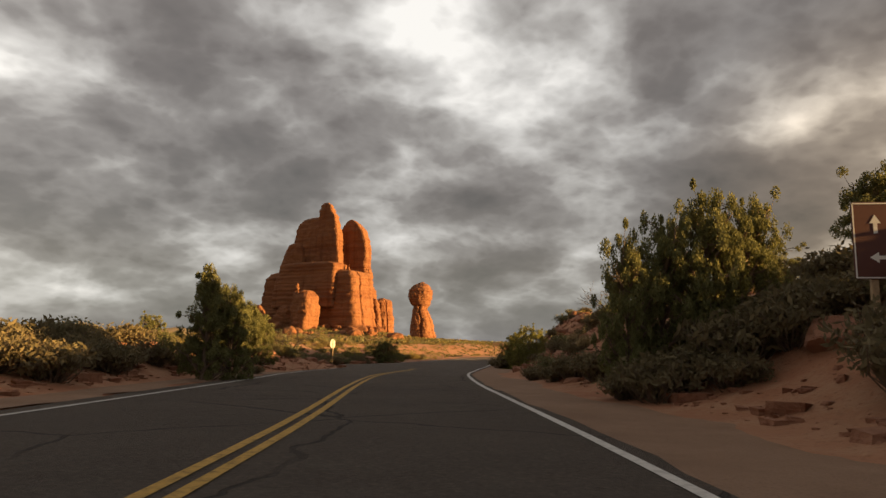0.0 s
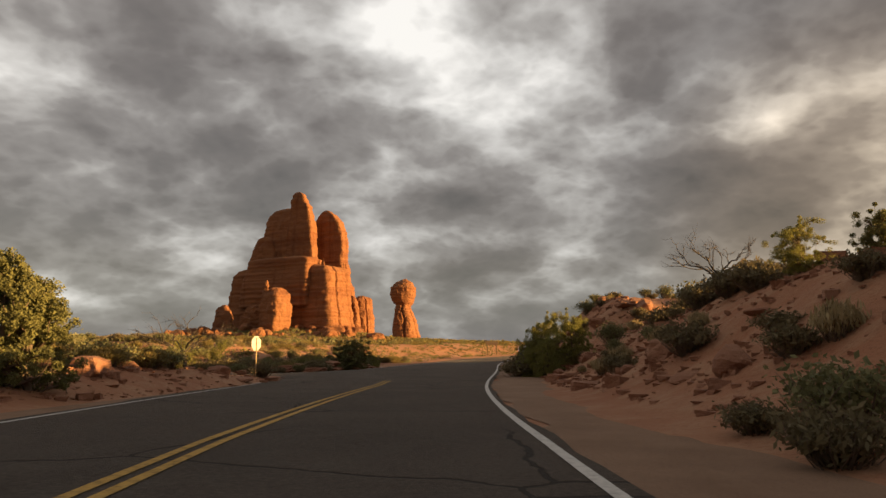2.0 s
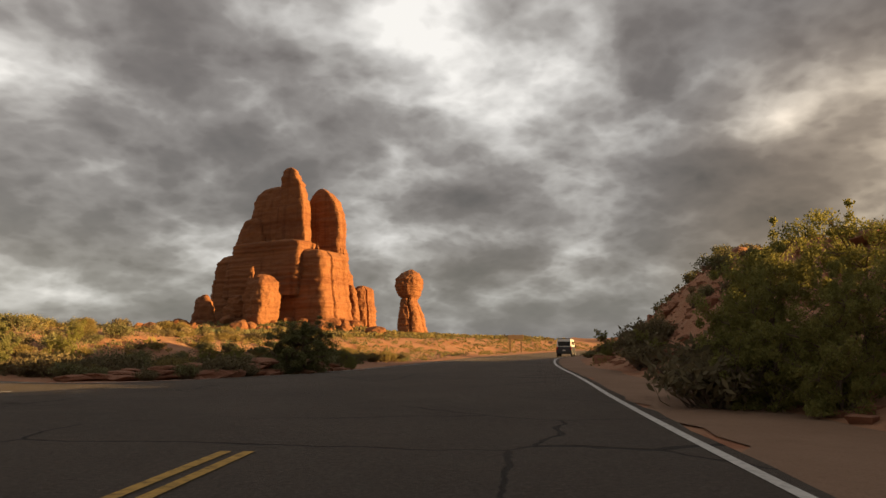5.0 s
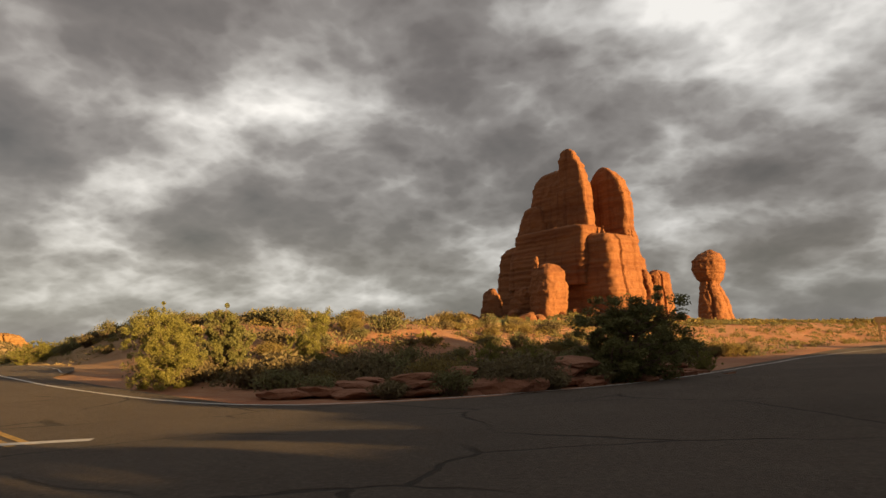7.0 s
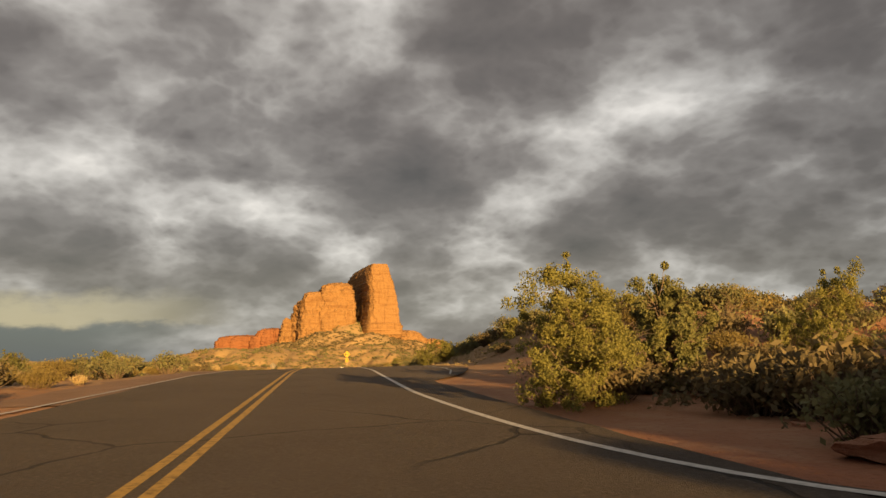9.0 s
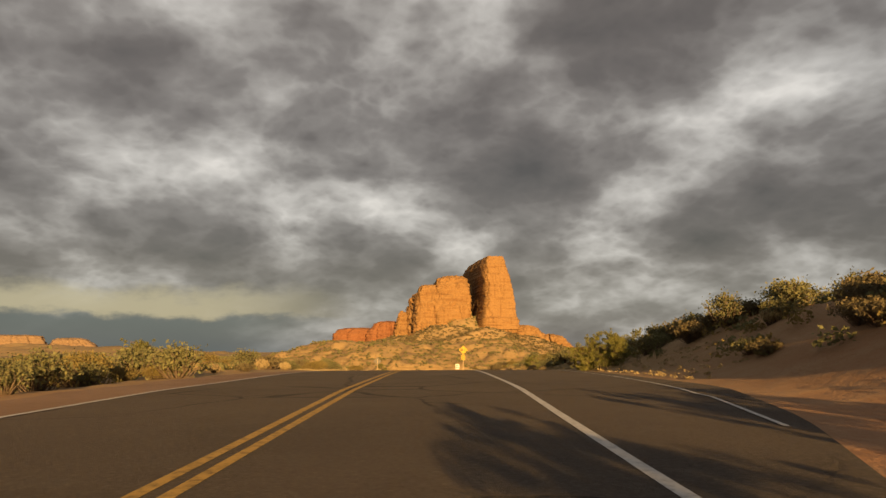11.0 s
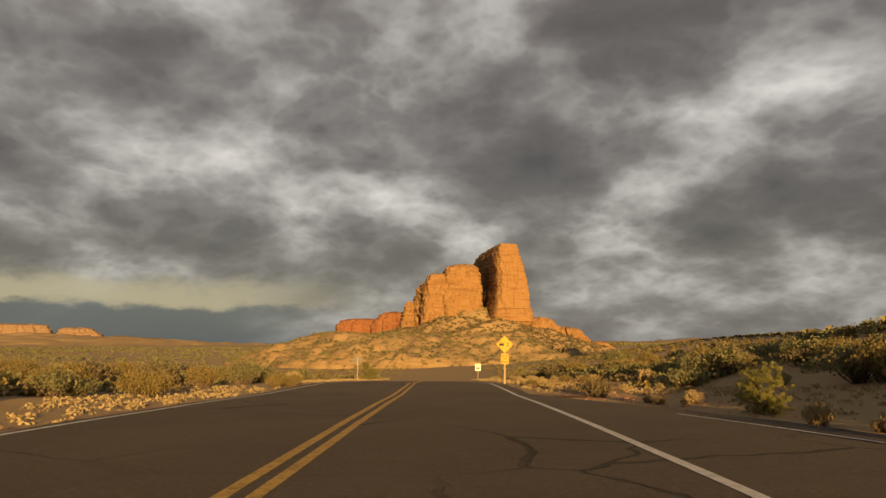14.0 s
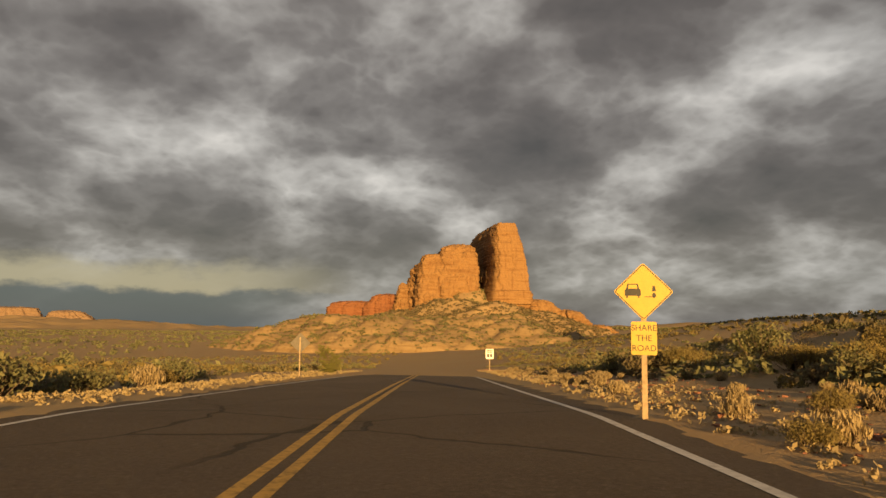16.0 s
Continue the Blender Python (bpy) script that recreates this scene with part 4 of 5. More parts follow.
juniper = Kind([lambda: tree("juniper_tree", 31, 1.45, 3.3, 44, 260, 150, 0.046, JUNIPER, "dense dark green juniper tree with clumped foliage", "tree", 0.15, 0.13, 0.0, 1.8, 1.0),
                lambda: tree("juniper_tree", 32, 1.6, 3.2, 44, 230, 150, 0.046, JUNIPER, "dense dark green juniper tree with clumped foliage", "tree", 0.14, 0.14, 0.30, 1.8),
                lambda: tree("juniper_tree", 33, 1.5, 2.8, 46, 260, 150, 0.046, JUNIPER, "dense dark green juniper tree with clumped foliage", "tree", 0.15, 0.13, 0.0, 1.8)], "junipers")
# ---- trees that stand out
for k, x, y, q, tall, label in (
        (0, -7.6, 26.0, 0.78, 1.25, "sunlit pointed juniper tree beside the road"),
        (0, -6.85, 26.6, 0.66, 1.06, "sunlit pointed juniper tree beside the road"),
        (2, 5.5, 19.6, 0.56, 1.42, "tall many-stemmed dark juniper on the bank"),
        (1, 6.4, 20.1, 0.62, 1.42, "tall many-stemmed dark juniper on the bank"),
        (2, 7.4, 19.8, 0.66, 1.62, "tall many-stemmed dark juniper on the bank"),
        (1, 8.6, 20.4, 0.62, 1.25, "tall many-stemmed dark juniper on the bank"),
        (1, 13.2, 21.5, 0.8, 1.0, "dark juniper tree high on the bank"),
        (0, -10.9, 41.6, 1.05, 1.1, "round dark juniper tree on the roadside shelf"),
        (0, -10.3, 42.0, 0.9, 0.95, "round dark juniper tree on the roadside shelf"),
        (2, -12.6, 33.0, 0.42, 0.55, "low dark juniper behind the roadside shelf"),
        (2, -23.6, 88.4, 0.78, 1.0, "small golden-lit juniper at the corner"),
        (2, -8.1, 90.4, 1.35, 1.05, "big round grey-green bush on the corner ledges"),
        (1, 15.5, 33.0, 0.8, 0.8, "dark juniper tree high on the bank"),
        (2, 14.2, 44.0, 0.6, 0.6, "small juniper on the bank crest"),
        (0, 17.5, 47.0, 0.7, 0.7, "small juniper on the bank crest"),
        (2, -57.0, 75.5, 0.55, 0.55, "low juniper on the sunlit flat"),
        (1, -73.0, 82.0, 0.6, 0.6, "low juniper on the sunlit flat"),
        (2, -117.9, 77.5, 0.8, 0.8, "low juniper on the sunlit flat"),
        (2, -76.7, 126.0, 0.68, 0.75, "dark juniper above the pullout"),
        (2, -78.5, 129.8, 0.7, 0.8, "dark juniper above the pullout")):
    juniper.n = k
    juniper.stand(x, y, q, tall, label)
ash.n = 0
ash.stand(-22.3, 83.7, 0.98, 1.06, "large sunlit single-leaf ash beside the corner")
for x, y, q, tall in ((6.5, 66.0, 1.0, 1.25), (7.6, 67.6, 1.15, 1.45), (6.9, 64.4, 0.85, 1.0), (8.6, 66.4, 1.1, 1.35)):
    ash.stand(x, y, q, tall, "tall dark leafy bush at the foot of the bank")
ash.stand(-20.9, 90.2, 0.78, 1.12, "slim upright single-leaf ash above the scrub")
for x, y, q in ((-27.5, 90.0, 0.8), (-10.8, 88.0, 0.6), (-12.4, 88.8, 0.6), (-6.2, 96.5, 0.55), (-31, 92, 0.7), (9.6, 84.0, 0.6), (10.9, 43.0, 0.62), (10.8, 97.0, 0.75), (-69.9, 114.3, 0.6), (-66, 112.5, 0.6), (-104, 130, 0.6), (-126, 115.0, 0.75), (-70.1, 107.1, 0.42)):
    ash.stand(x, y, q)
dead = bare_tree("dead_tree", 5, 2.3, 2.2, "bare grey dead juniper on the bank crest")
dead.matrix_basis = put(None, 12.1, 51.8, 0.95, 0.4)
copy_thing(dead, put(None, -11.6, 56.5, 1.05, 2.0))

# ---- shrubs by the roads, thinned out at random
spots, tries = [], 0
while len(spots) < 1050 and tries < 40000:
    tries += 1
    x, y = rnd.uniform(-112, 34), rnd.uniform(2, 125)
    gap = float(road_gap(x, y))
    s, o = (float(v) for v in along_b(x, y))
    if gap < 2.6 or gap > 40 or (66 < s < 104 and 0 < o < 10.5):
        continue
    east = x - float(centre_a(y)) > EDGE
    dens = 0.55 if east else 1.0
    if gap < 4.2:
        dens *= 0.35
    dens *= 0.35 + 1.1 * float(fbm(x * 0.12, y * 0.12, 31))
    dens *= math.exp(-gap / 26)
    if rnd.random() > dens or any((x - a) ** 2 + (y - b) ** 2 < 0.5 for a, b, _ in spots):
        continue
    spots.append((x, y, east))
for x, y, east in spots:
    r, size = rnd.random(), rnd.uniform(0.75, 1.75)
    if east:
        (brush if r < 0.30 else sage if r < 0.62 else tuft).stand(x, y, size)
    else:
        (brush if r < 0.14 else sage if r < 0.46 else gold if r < 0.82 else tuft).stand(x, y, size)
for x, y, q in ((-85.6, 110.4, 0.5), (-87.6, 113.4, 0.6), (-87.0, 114.2, 0.5), (-88.2, 99.5, 0.8), (-89.0, 100.2, 0.7), (-90.2, 100.6, 0.75)):
    gold.stand(x, y, q)
for x, y, q in ((5.6, 17.9, 1.5), (6.5, 18.4, 1.7), (7.5, 18.2, 1.9), (6.9, 17.2, 1.3), (8.4, 17.6, 1.6), (5.2, 19.0, 1.2), (4.4, 30.9, 0.9), (4.9, 28.4, 1.1), (5.4, 27.2, 1.4), (4.7, 33.2, 0.8), (5.8, 25.0, 1.5), (-7.9, 33.5, 0.7), (-78.4, 108.6, 0.9), (-65.8, 87.2, 0.8), (7.0, 36.5, 0.9), (7.8, 38.5, 0.9), (6.6, 47.0, 1.0), (5.6, 66.5, 1.9), (6.4, 68.5, 2.2), (7.4, 67.5, 2.3), (7.6, 19.5, 1.8), (8.8, 18.2, 1.9), (9.6, 85, 2.2), (9.0, 82.5, 1.9), (10.8, 87, 2.2), (-10.5, 22.8, 1.6), (-11.8, 24.4, 1.9), (-12.2, 30.0, 1.7), (-9.0, 60.6, 1.2)):
    brush.stand(x, y, q)
for k in range(14):
    (gold if k % 3 else sage).stand(rnd.uniform(-17, -11.2), rnd.uniform(47, 60), rnd.uniform(1.2, 1.8))
for k in range(16):
    brush.stand(rnd.uniform(-14, -9.2), rnd.uniform(19, 30), rnd.uniform(1.1, 1.8))
for k in range(34):
    brush.stand(rnd.uniform(7.6, 15), rnd.uniform(11, 23), rnd.uniform(1.0, 1.9))
for x, y in ((-13.0, 82.6), (-11.6, 83.6), (-10.6, 85.2), (-9.9, 86.6), (-9.0, 88.6), (-8.3, 90.8), (-7.6, 93.2), (-15.2, 82.6), (-16.6, 82.6), (-9.6, 85.8), (-8.0, 91.8), (-7.0, 96.4)):
    (brush if rnd.random() < 0.5 else sage).stand(x, y, rnd.uniform(0.7, 1.25))
for k in range(24):
    y = rnd.uniform(28, 66)
    brush.stand(float(centre_a(y)) + EDGE + rnd.uniform(8.5, 13.5), y, rnd.uniform(0.9, 1.8))
for k in range(46):
    q = at_b(rnd.uniform(22, 64), rnd.uniform(10.8, 21))
    (brush if k % 3 else sage).stand(q[0], q[1], rnd.uniform(0.8, 1.5))
for k in range(40):
    brush.stand(rnd.uniform(-24, -10), rnd.uniform(84.5, 92), rnd.uniform(0.9, 1.7))


for x, y, q in ((-58.4, 103.2, 0.75), (-57.2, 103.9, 0.7), (-60.5, 106.5, 0.6)):
    ash.stand(x, y, q)
for k in range(70):
    q = at_b(rnd.uniform(64, 130), rnd.uniform(5.4, 10.5))
    tuft.stand(q[0], q[1], rnd.uniform(0.4, 0.9))


# ---- scrub too far to count
def scrub(name, mat, count, lo, hi, size, seed, label, rng_box, per=22, fine=0.55):
    rng = np.random.RandomState(seed)
    cx = rng.uniform(rng_box[0], rng_box[1], count * 6)
    cy = rng.uniform(rng_box[2], rng_box[3], count * 6)
    gap = road_gap(cx, cy)
    keep = (gap > lo) & (gap < hi) & (fbm(cx * 0.03, cy * 0.03, seed) > 0.36)
    cx, cy = cx[keep][:count], cy[keep][:count]
    cz = ground_z(cx, cy)
    n = len(cx)
    s = size * (0.5 + rng.rand(n, 1, 1))
    d3 = rng.normal(size=(n, per, 3))
    d3 /= np.linalg.norm(d3, axis=2, keepdims=True)
    d3 *= (0.55 + 0.45 * rng.rand(n, per, 1))
    d3[..., 2] = np.abs(d3[..., 2]) * 0.8
    P = np.stack([cx, cy, cz], -1)[:, None] + d3 * s
    v, f = quads_at(P.reshape(-1, 3), size * fine, rng, 1.6)
    me = bpy.data.meshes.new(name)
    me.from_pydata(v.tolist(), [], f.tolist())
    me.materials.append(mat)
    tagged(new(name, me), label, "scrub", kind="stuff")


scrub("sage_scrub", SAGE, 6000, 20, 400, 0.8, 41, "scattered grey-green sage scrub over the flats", (-420, 220, -20, 520))
scrub("dark_scrub", BRUSH, 4500, 20, 400, 0.8, 42, "scattered dark blackbrush over the flats", (-420, 220, -20, 520))
scrub("golden_scrub", GOLD, 6000, 14, 330, 0.7, 43, "scattered straw-yellow scrub over the flats", (-420, 160, 10, 480))
scrub("far_scrub", SAGE, 9000, 150, 1400, 1.7, 44, "distant scrub dotting the plain", (-1300, 400, -300, 1100))
scrub("roadside_sage_scrub", SAGE, 1500, 5, 70, 0.55, 45, "close-set grey-green scrub beside the second road", (-190, -40, 60, 220), 70, 0.16)
scrub("roadside_golden_scrub", GOLD, 1700, 5, 70, 0.5, 46, "close-set straw-yellow scrub beside the second road", (-190, -40, 50, 220), 70, 0.16)
scrub("roadside_dark_scrub", BRUSH, 1100, 5, 60, 0.6, 47, "close-set dark scrub beside the second road", (-190, -40, 95, 240), 70, 0.16)
scrub("flat_sage_scrub", SAGE, 7500, 5, 160, 0.55, 63, "grey-green scrub over the flat beside the second road", (-300, -60, -20, 140), 34, 0.3)
scrub("flat_golden_scrub", GOLD, 4000, 5, 160, 0.5, 67, "straw-yellow scrub over the flat beside the second road", (-300, -60, -20, 140), 34, 0.3)
scrub("flat_dark_scrub", BRUSH, 2600, 5, 160, 0.5, 64, "low dark scrub over the flat beside the second road", (-300, -60, -20, 140), 34, 0.3)
scrub("corner_dark_scrub", BRUSH, 260, 3, 30, 0.6, 48, "close-set dark scrub between the roads", (-40, -6, 82, 125), 80, 0.13)
scrub("north_golden_scrub", GOLD, 1500, 2.5, 60, 0.55, 61, "close-set golden scrub on the flat before the tower", (-70, 40, 92, 250), 60, 0.17)
scrub("north_sage_scrub", SAGE, 1500, 2.5, 60, 0.6, 62, "close-set grey-green scrub on the flat before the tower", (-70, 40, 92, 250), 60, 0.17)
scrub("talus_golden_scrub", GOLD, 1300, 5, 400, 0.75, 65, "golden scrub on the slope below the tower", (-110, 20, 205, 262), 40, 0.25)
scrub("talus_sage_scrub", SAGE, 1300, 5, 400, 0.85, 66, "grey-green scrub on the slope below the tower", (-110, 20, 205, 262), 40, 0.25)
scrub("verge_dry_grass", GRASS, 3000, 0.35, 3.6, 0.13, 68, "dry straw-coloured grass along the dirt verge", (-135, -45, 92, 140), 14, 0.4)
scrub("corner_golden_scrub", GOLD, 300, 6, 40, 0.55, 49, "close-set golden scrub between the roads", (-45, -6, 86, 140), 80, 0.13)


def scrub_on(ob, name, mat, count, size, seed, label):
    """Scrub that grows on a hill."""
    rng = np.random.RandomState(seed)
    co = np.array([v.co[:] for v in ob.data.vertices])
    co = co[co[:, 2] > -14][rng.randint(0, (co[:, 2] > -14).sum(), count)] + rng.normal(size=(count, 3)) * (0.8, 0.8, 0.1)
    d3 = rng.normal(size=(count, 18, 3))
    d3 /= np.linalg.norm(d3, axis=2, keepdims=True)
    d3[..., 2] = np.abs(d3[..., 2]) * 0.7
    v, f = quads_at((co[:, None] + d3 * size * (0.4 + rng.rand(count, 1, 1))).reshape(-1, 3), size * 0.6, rng, 1.4)
    me = bpy.data.meshes.new(name)
    me.from_pydata(v.tolist(), [], f.tolist())
    me.materials.append(mat)
    tagged(new(name, me), label, "scrub", kind="stuff")


scrub_on(bpy.data.objects["slickrock_apron"], "apron_scrub", SAGE, 3200, 1.1, 51, "scrub rooted in cracks of the slickrock")
scrub_on(bpy.data.objects["talus_cone"], "cone_scrub", SAGE, 700, 1.2, 53, "scrub dotting the steep talus cone")
scrub_on(bpy.data.objects["talus_slope"], "talus_scrub", BRUSH, 4200, 1.3, 52, "scrub dotting the talus slope")
# ---------------------------------------------------------------- stones
def stone_mesh(name, seed, flat=0.5, mat=ROCK, slab=False):
    bm = bmesh.new()
    bmesh.ops.create_icosphere(bm, subdivisions=3, radius=1.0)
    rng = random.Random(seed)
    cuts = [(Vector((rng.gauss(0, 1), rng.gauss(0, 1), rng.gauss(0, 0.6))).normalized(), rng.uniform(0.55, 0.85)) for _ in range(9)]
    for v in bm.verts:
        p = v.co.copy()
        for n, far in cuts:
            over = p.dot(n) - far
            if over > 0:
                p -= n * over * 0.92
        p += p.normalized() * 0.10 * noise.fractal(p * 2.2 + Vector((seed, 0, 0)), 1.0, 2.0, 4)
        if slab:
            p.z = 0.75 * (round(p.z * 3) / 3) + 0.25 * p.z
        v.co = Vector((p.x * 1.15, p.y * 0.9, p.z * flat))
    me = bpy.data.meshes.new(name)
    bm.to_mesh(me)
    bm.free()
    me.materials.append(mat)
    return me


BANKROCK = material("bank_sandstone", sandstone((0.23, 0.10, 0.06), (0.31, 0.155, 0.095), (0.16, 0.062, 0.036)))
SLABS = [stone_mesh("slab", k, 0.20, BANKROCK, True) for k in range(4)]
STONES = [stone_mesh("stone", 10 + k, 0.62, BANKROCK) for k in range(4)]
BLOCKS = [stone_mesh("block", 20 + k, 0.8, ROCK) for k in range(4)]


def lay(name, meshes, x, y, size, label, group, sink=0.25, tilt=0.12, z=None):
    ob = new(name, meshes[rnd.randrange(len(meshes))])
    zz = float(ground_z(x, y)) if z is None else z
    ob.matrix_basis = pose(x, y, zz + size * 0.30 - sink * size * 0.6, rnd.gauss(0, 57 * tilt), rnd.gauss(0, 57 * tilt), rnd.uniform(0, 360)) @ Matrix.Scale(size, 4)
    return tagged(ob, label, "rock", group)


for k in range(70):
    t = rnd.random()
    x, y = -17 + 11 * t + rnd.gauss(0, 0.9), 82.4 + 9.5 * t**2 + rnd.gauss(0, 0.8) + rnd.random() * 2.5
    if float(road_gap(x, y)) > 1.0:
        lay("sandstone_slab", SLABS, x, y, rnd.uniform(0.4, 1.0), "flat layered red sandstone slab at the roadside", "slabs at the corner", 0.3, 0.07)
for x, y, q in ((-13.3, 83.6, 0.45), (-8.4, 93.4, 0.55)):
    lay("sandstone_boulder", STONES, x, y, q, "rounded red sandstone boulder among shrubs", "boulders at the corner")
for x, y, q in ((-12.2, 83.2, 1.3), (-10.9, 84.9, 1.7), (-10.1, 86.4, 1.5), (-9.3, 88.0, 1.9), (-8.6, 90.4, 1.5), (-7.9, 92.6, 1.6), (-14.4, 83.0, 1.2), (-7.2, 95.6, 1.4)):
    for k in range(3):
        lay("sandstone_ledge", SLABS, x + rnd.gauss(0, 0.45) - 0.3 * k, y + rnd.gauss(0, 0.45) + 0.4 * k, q * rnd.uniform(0.5, 0.8) * (1.0 - 0.16 * k), "stacked ledge of layered red sandstone at the corner", "ledges at the corner", 0.3, 0.05, z=float(ground_z(x, y)) + 0.15 * q * k)
for k in range(150):
    y = rnd.uniform(6, 100)
    x = float(centre_a(y)) + EDGE + rnd.uniform(4.0, 11.5)
    lay("bank_stone", STONES if rnd.random() < 0.4 else SLABS, x, y, min(0.9, 0.12 + rnd.expovariate(5.0)), "broken red stone on the cut bank", "stones on the bank", 0.3, 0.2)
for k in range(70):
    y = rnd.uniform(14, 62)
    x = float(centre_a(y)) - 5.2 - rnd.uniform(2.2, 8)
    lay("shelf_stone", SLABS if rnd.random() < 0.6 else STONES, x, y, min(1.0, 0.15 + rnd.expovariate(4.0)), "weathered red stone on the roadside shelf", "stones on the shelf", 0.3, 0.1)


def rubble(name, count, mat, seed, spot, sizes, label):
    """Broken stones too many to count, each a small rough block."""
    rng = np.random.RandomState(seed)
    x, y = spot(rng, count)
    size = sizes[0] + rng.exponential(sizes[1], count)
    box = np.array([(-1, -1, -1), (1, -1, -1), (1, 1, -1), (-1, 1, -1), (-1, -1, 1), (1, -1, 1), (1, 1, 1), (-1, 1, 1)], float)
    P = box[None] * rng.uniform(0.55, 1.0, (count, 8, 1)) + rng.normal(size=(count, 8, 3)) * 0.12
    P *= size[:, None, None] * rng.uniform((0.7, 0.5, 0.25), (1.3, 0.9, 0.6), (count, 3))[:, None]
    an = rng.rand(count) * 2 * np.pi
    c, q = np.cos(an)[:, None], np.sin(an)[:, None]
    X, Y = P[..., 0] * c - P[..., 1] * q, P[..., 0] * q + P[..., 1] * c
    V = np.stack([X + x[:, None], Y + y[:, None], P[..., 2] + (ground_z(x, y) + 0.1 * size)[:, None]], -1).reshape(-1, 3)
    one = np.array([(0, 3, 2, 1), (4, 5, 6, 7), (0, 1, 5, 4), (1, 2, 6, 5), (2, 3, 7, 6), (3, 0, 4, 7)])
    F = (one[None] + 8 * np.arange(count)[:, None, None]).reshape(-1, 4)
    me = bpy.data.meshes.new(name)
    me.from_pydata(V.tolist(), [], F.tolist())
    me.materials.append(mat)
    tagged(new(name, me), label, "rubble", kind="stuff")


def on_bank(rng, n):
    y = rng.uniform(4, 105, n)
    return centre_a(y) + EDGE + 3.2 + 8.5 * rng.rand(n) ** 1.3, y


def on_shelf(rng, n):
    y = rng.uniform(12, 64, n)
    return centre_a(y) - 6.6 - 9 * rng.rand(n) ** 1.5, y


def on_corner(rng, n):
    t = rng.rand(n)
    return -17 + 11 * t + rng.normal(size=n) * 0.8, 82.6 + 12 * t**2 + rng.rand(n) * 2.5 + 0.8


def on_verge(rng, n):
    s, o = rng.uniform(66, 150, n), 4.9 + 4.5 * rng.rand(n)
    return B0[0] + BU[0] * s + BN[0] * o, B0[1] + BU[1] * s + BN[1] * o


rubble("bank_rubble", 3600, BANKROCK, 71, on_bank, (0.03, 0.07), "broken red stones strewn over the cut bank")
rubble("shelf_rubble", 1400, BANKROCK, 72, on_shelf, (0.03, 0.06), "broken red stones strewn over the roadside shelf")
rubble("corner_rubble", 700, BANKROCK, 73, on_corner, (0.04, 0.09), "broken red stones between the corner ledges")
rubble("verge_gravel", 2500, BANKROCK, 74, on_verge, (0.012, 0.02), "coarse gravel strewn along the dirt verge")
c1, s1 = math.cos(T1), math.sin(T1)
for k in range(120):
    u, dep = rnd.uniform(-42, 26), rnd.uniform(-32, -11)
    if u < -24:
        dep = rnd.uniform(-20, 4)
    x, y = TOWER[0] + u * c1 - dep * s1, TOWER[1] + u * s1 + dep * c1
    lay("talus_block", BLOCKS, x, y, min(3.4, 0.5 + rnd.expovariate(1.1)), "fallen red sandstone block below the tower", "talus blocks", 0.3, 0.2)
for u, dep, q in ((-38, -8, 3.2), (-33.5, -7, 3.6), (-43, -6, 2.6), (-29, -9, 3.0)):
    lay("talus_block", BLOCKS, TOWER[0] + u * c1 - dep * s1, TOWER[1] + u * s1 + dep * c1, q, "fallen red sandstone block below the tower", "talus blocks")

# ---------------------------------------------------------------- signs
SIGN_YELLOW = material("sign_yellow", plain((0.56, 0.36, 0.05), 0.45, speck=0.05))
SIGN_BLACK = material("sign_black", plain((0.03, 0.028, 0.025), 0.5))
SIGN_WHITE = material("sign_white", plain((0.75, 0.73, 0.68), 0.45, speck=0.05))
SIGN_BROWN = material("sign_brown", plain((0.10, 0.032, 0.022), 0.5, speck=0.05))
ALLOY = material("bare_aluminium", plain((0.55, 0.54, 0.52), 0.5, 0.3))
POST = material("weathered_post", plain((0.42, 0.31, 0.19), 0.9, spec=0.15))
TAN = material("tan_board", plain((0.40, 0.29, 0.17), 0.85, spec=0.15))


def plate(outline, thick=0.008, bevel=0.0):
    """A flat sheet with that outline, standing upright in x and z, its face towards -y."""
    bm = bmesh.new()
    vs = [bm.verts.new((x, 0, z)) for x, z in outline]
    f = bm.faces.new(vs)
    bmesh.ops.recalc_face_normals(bm, faces=[f])
    ret = bmesh.ops.extrude_face_region(bm, geom=[f])
    bmesh.ops.translate(bm, vec=(0, thick, 0), verts=[g for g in ret["geom"] if isinstance(g, bmesh.types.BMVert)])
    bmesh.ops.recalc_face_normals(bm, faces=bm.faces)
    return bm


def box(sx, sy, sz, at=(0, 0, 0), bevel=0.006):
    bm = bmesh.new()
    bmesh.ops.create_cube(bm, size=1.0, matrix=Matrix.Translation(at) @ Matrix.Diagonal((sx, sy, sz, 1)))
    if bevel:
        bmesh.ops.bevel(bm, geom=bm.edges, offset=bevel, segments=2, affect="EDGES")
    return bm


def rounded(w, h, r, n=5, turn=0.0):
    out = []
    for cx, cz, a0 in ((w / 2 - r, h / 2 - r, 0), (-w / 2 + r, h / 2 - r, 90), (-w / 2 + r, -h / 2 + r, 180), (w / 2 - r, -h / 2 + r, 270)):
        for k in range(n + 1):
            a = radians(a0 + 90 * k / n)
            out.append((cx + r * math.cos(a), cz + r * math.sin(a)))
    c, s = math.cos(turn), math.sin(turn)
    return [(x * c - z * s, x * s + z * c) for x, z in out]


def moved(outline, dx, dz, k=1.0):
    return [(x * k + dx, z * k + dz) for x, z in outline]


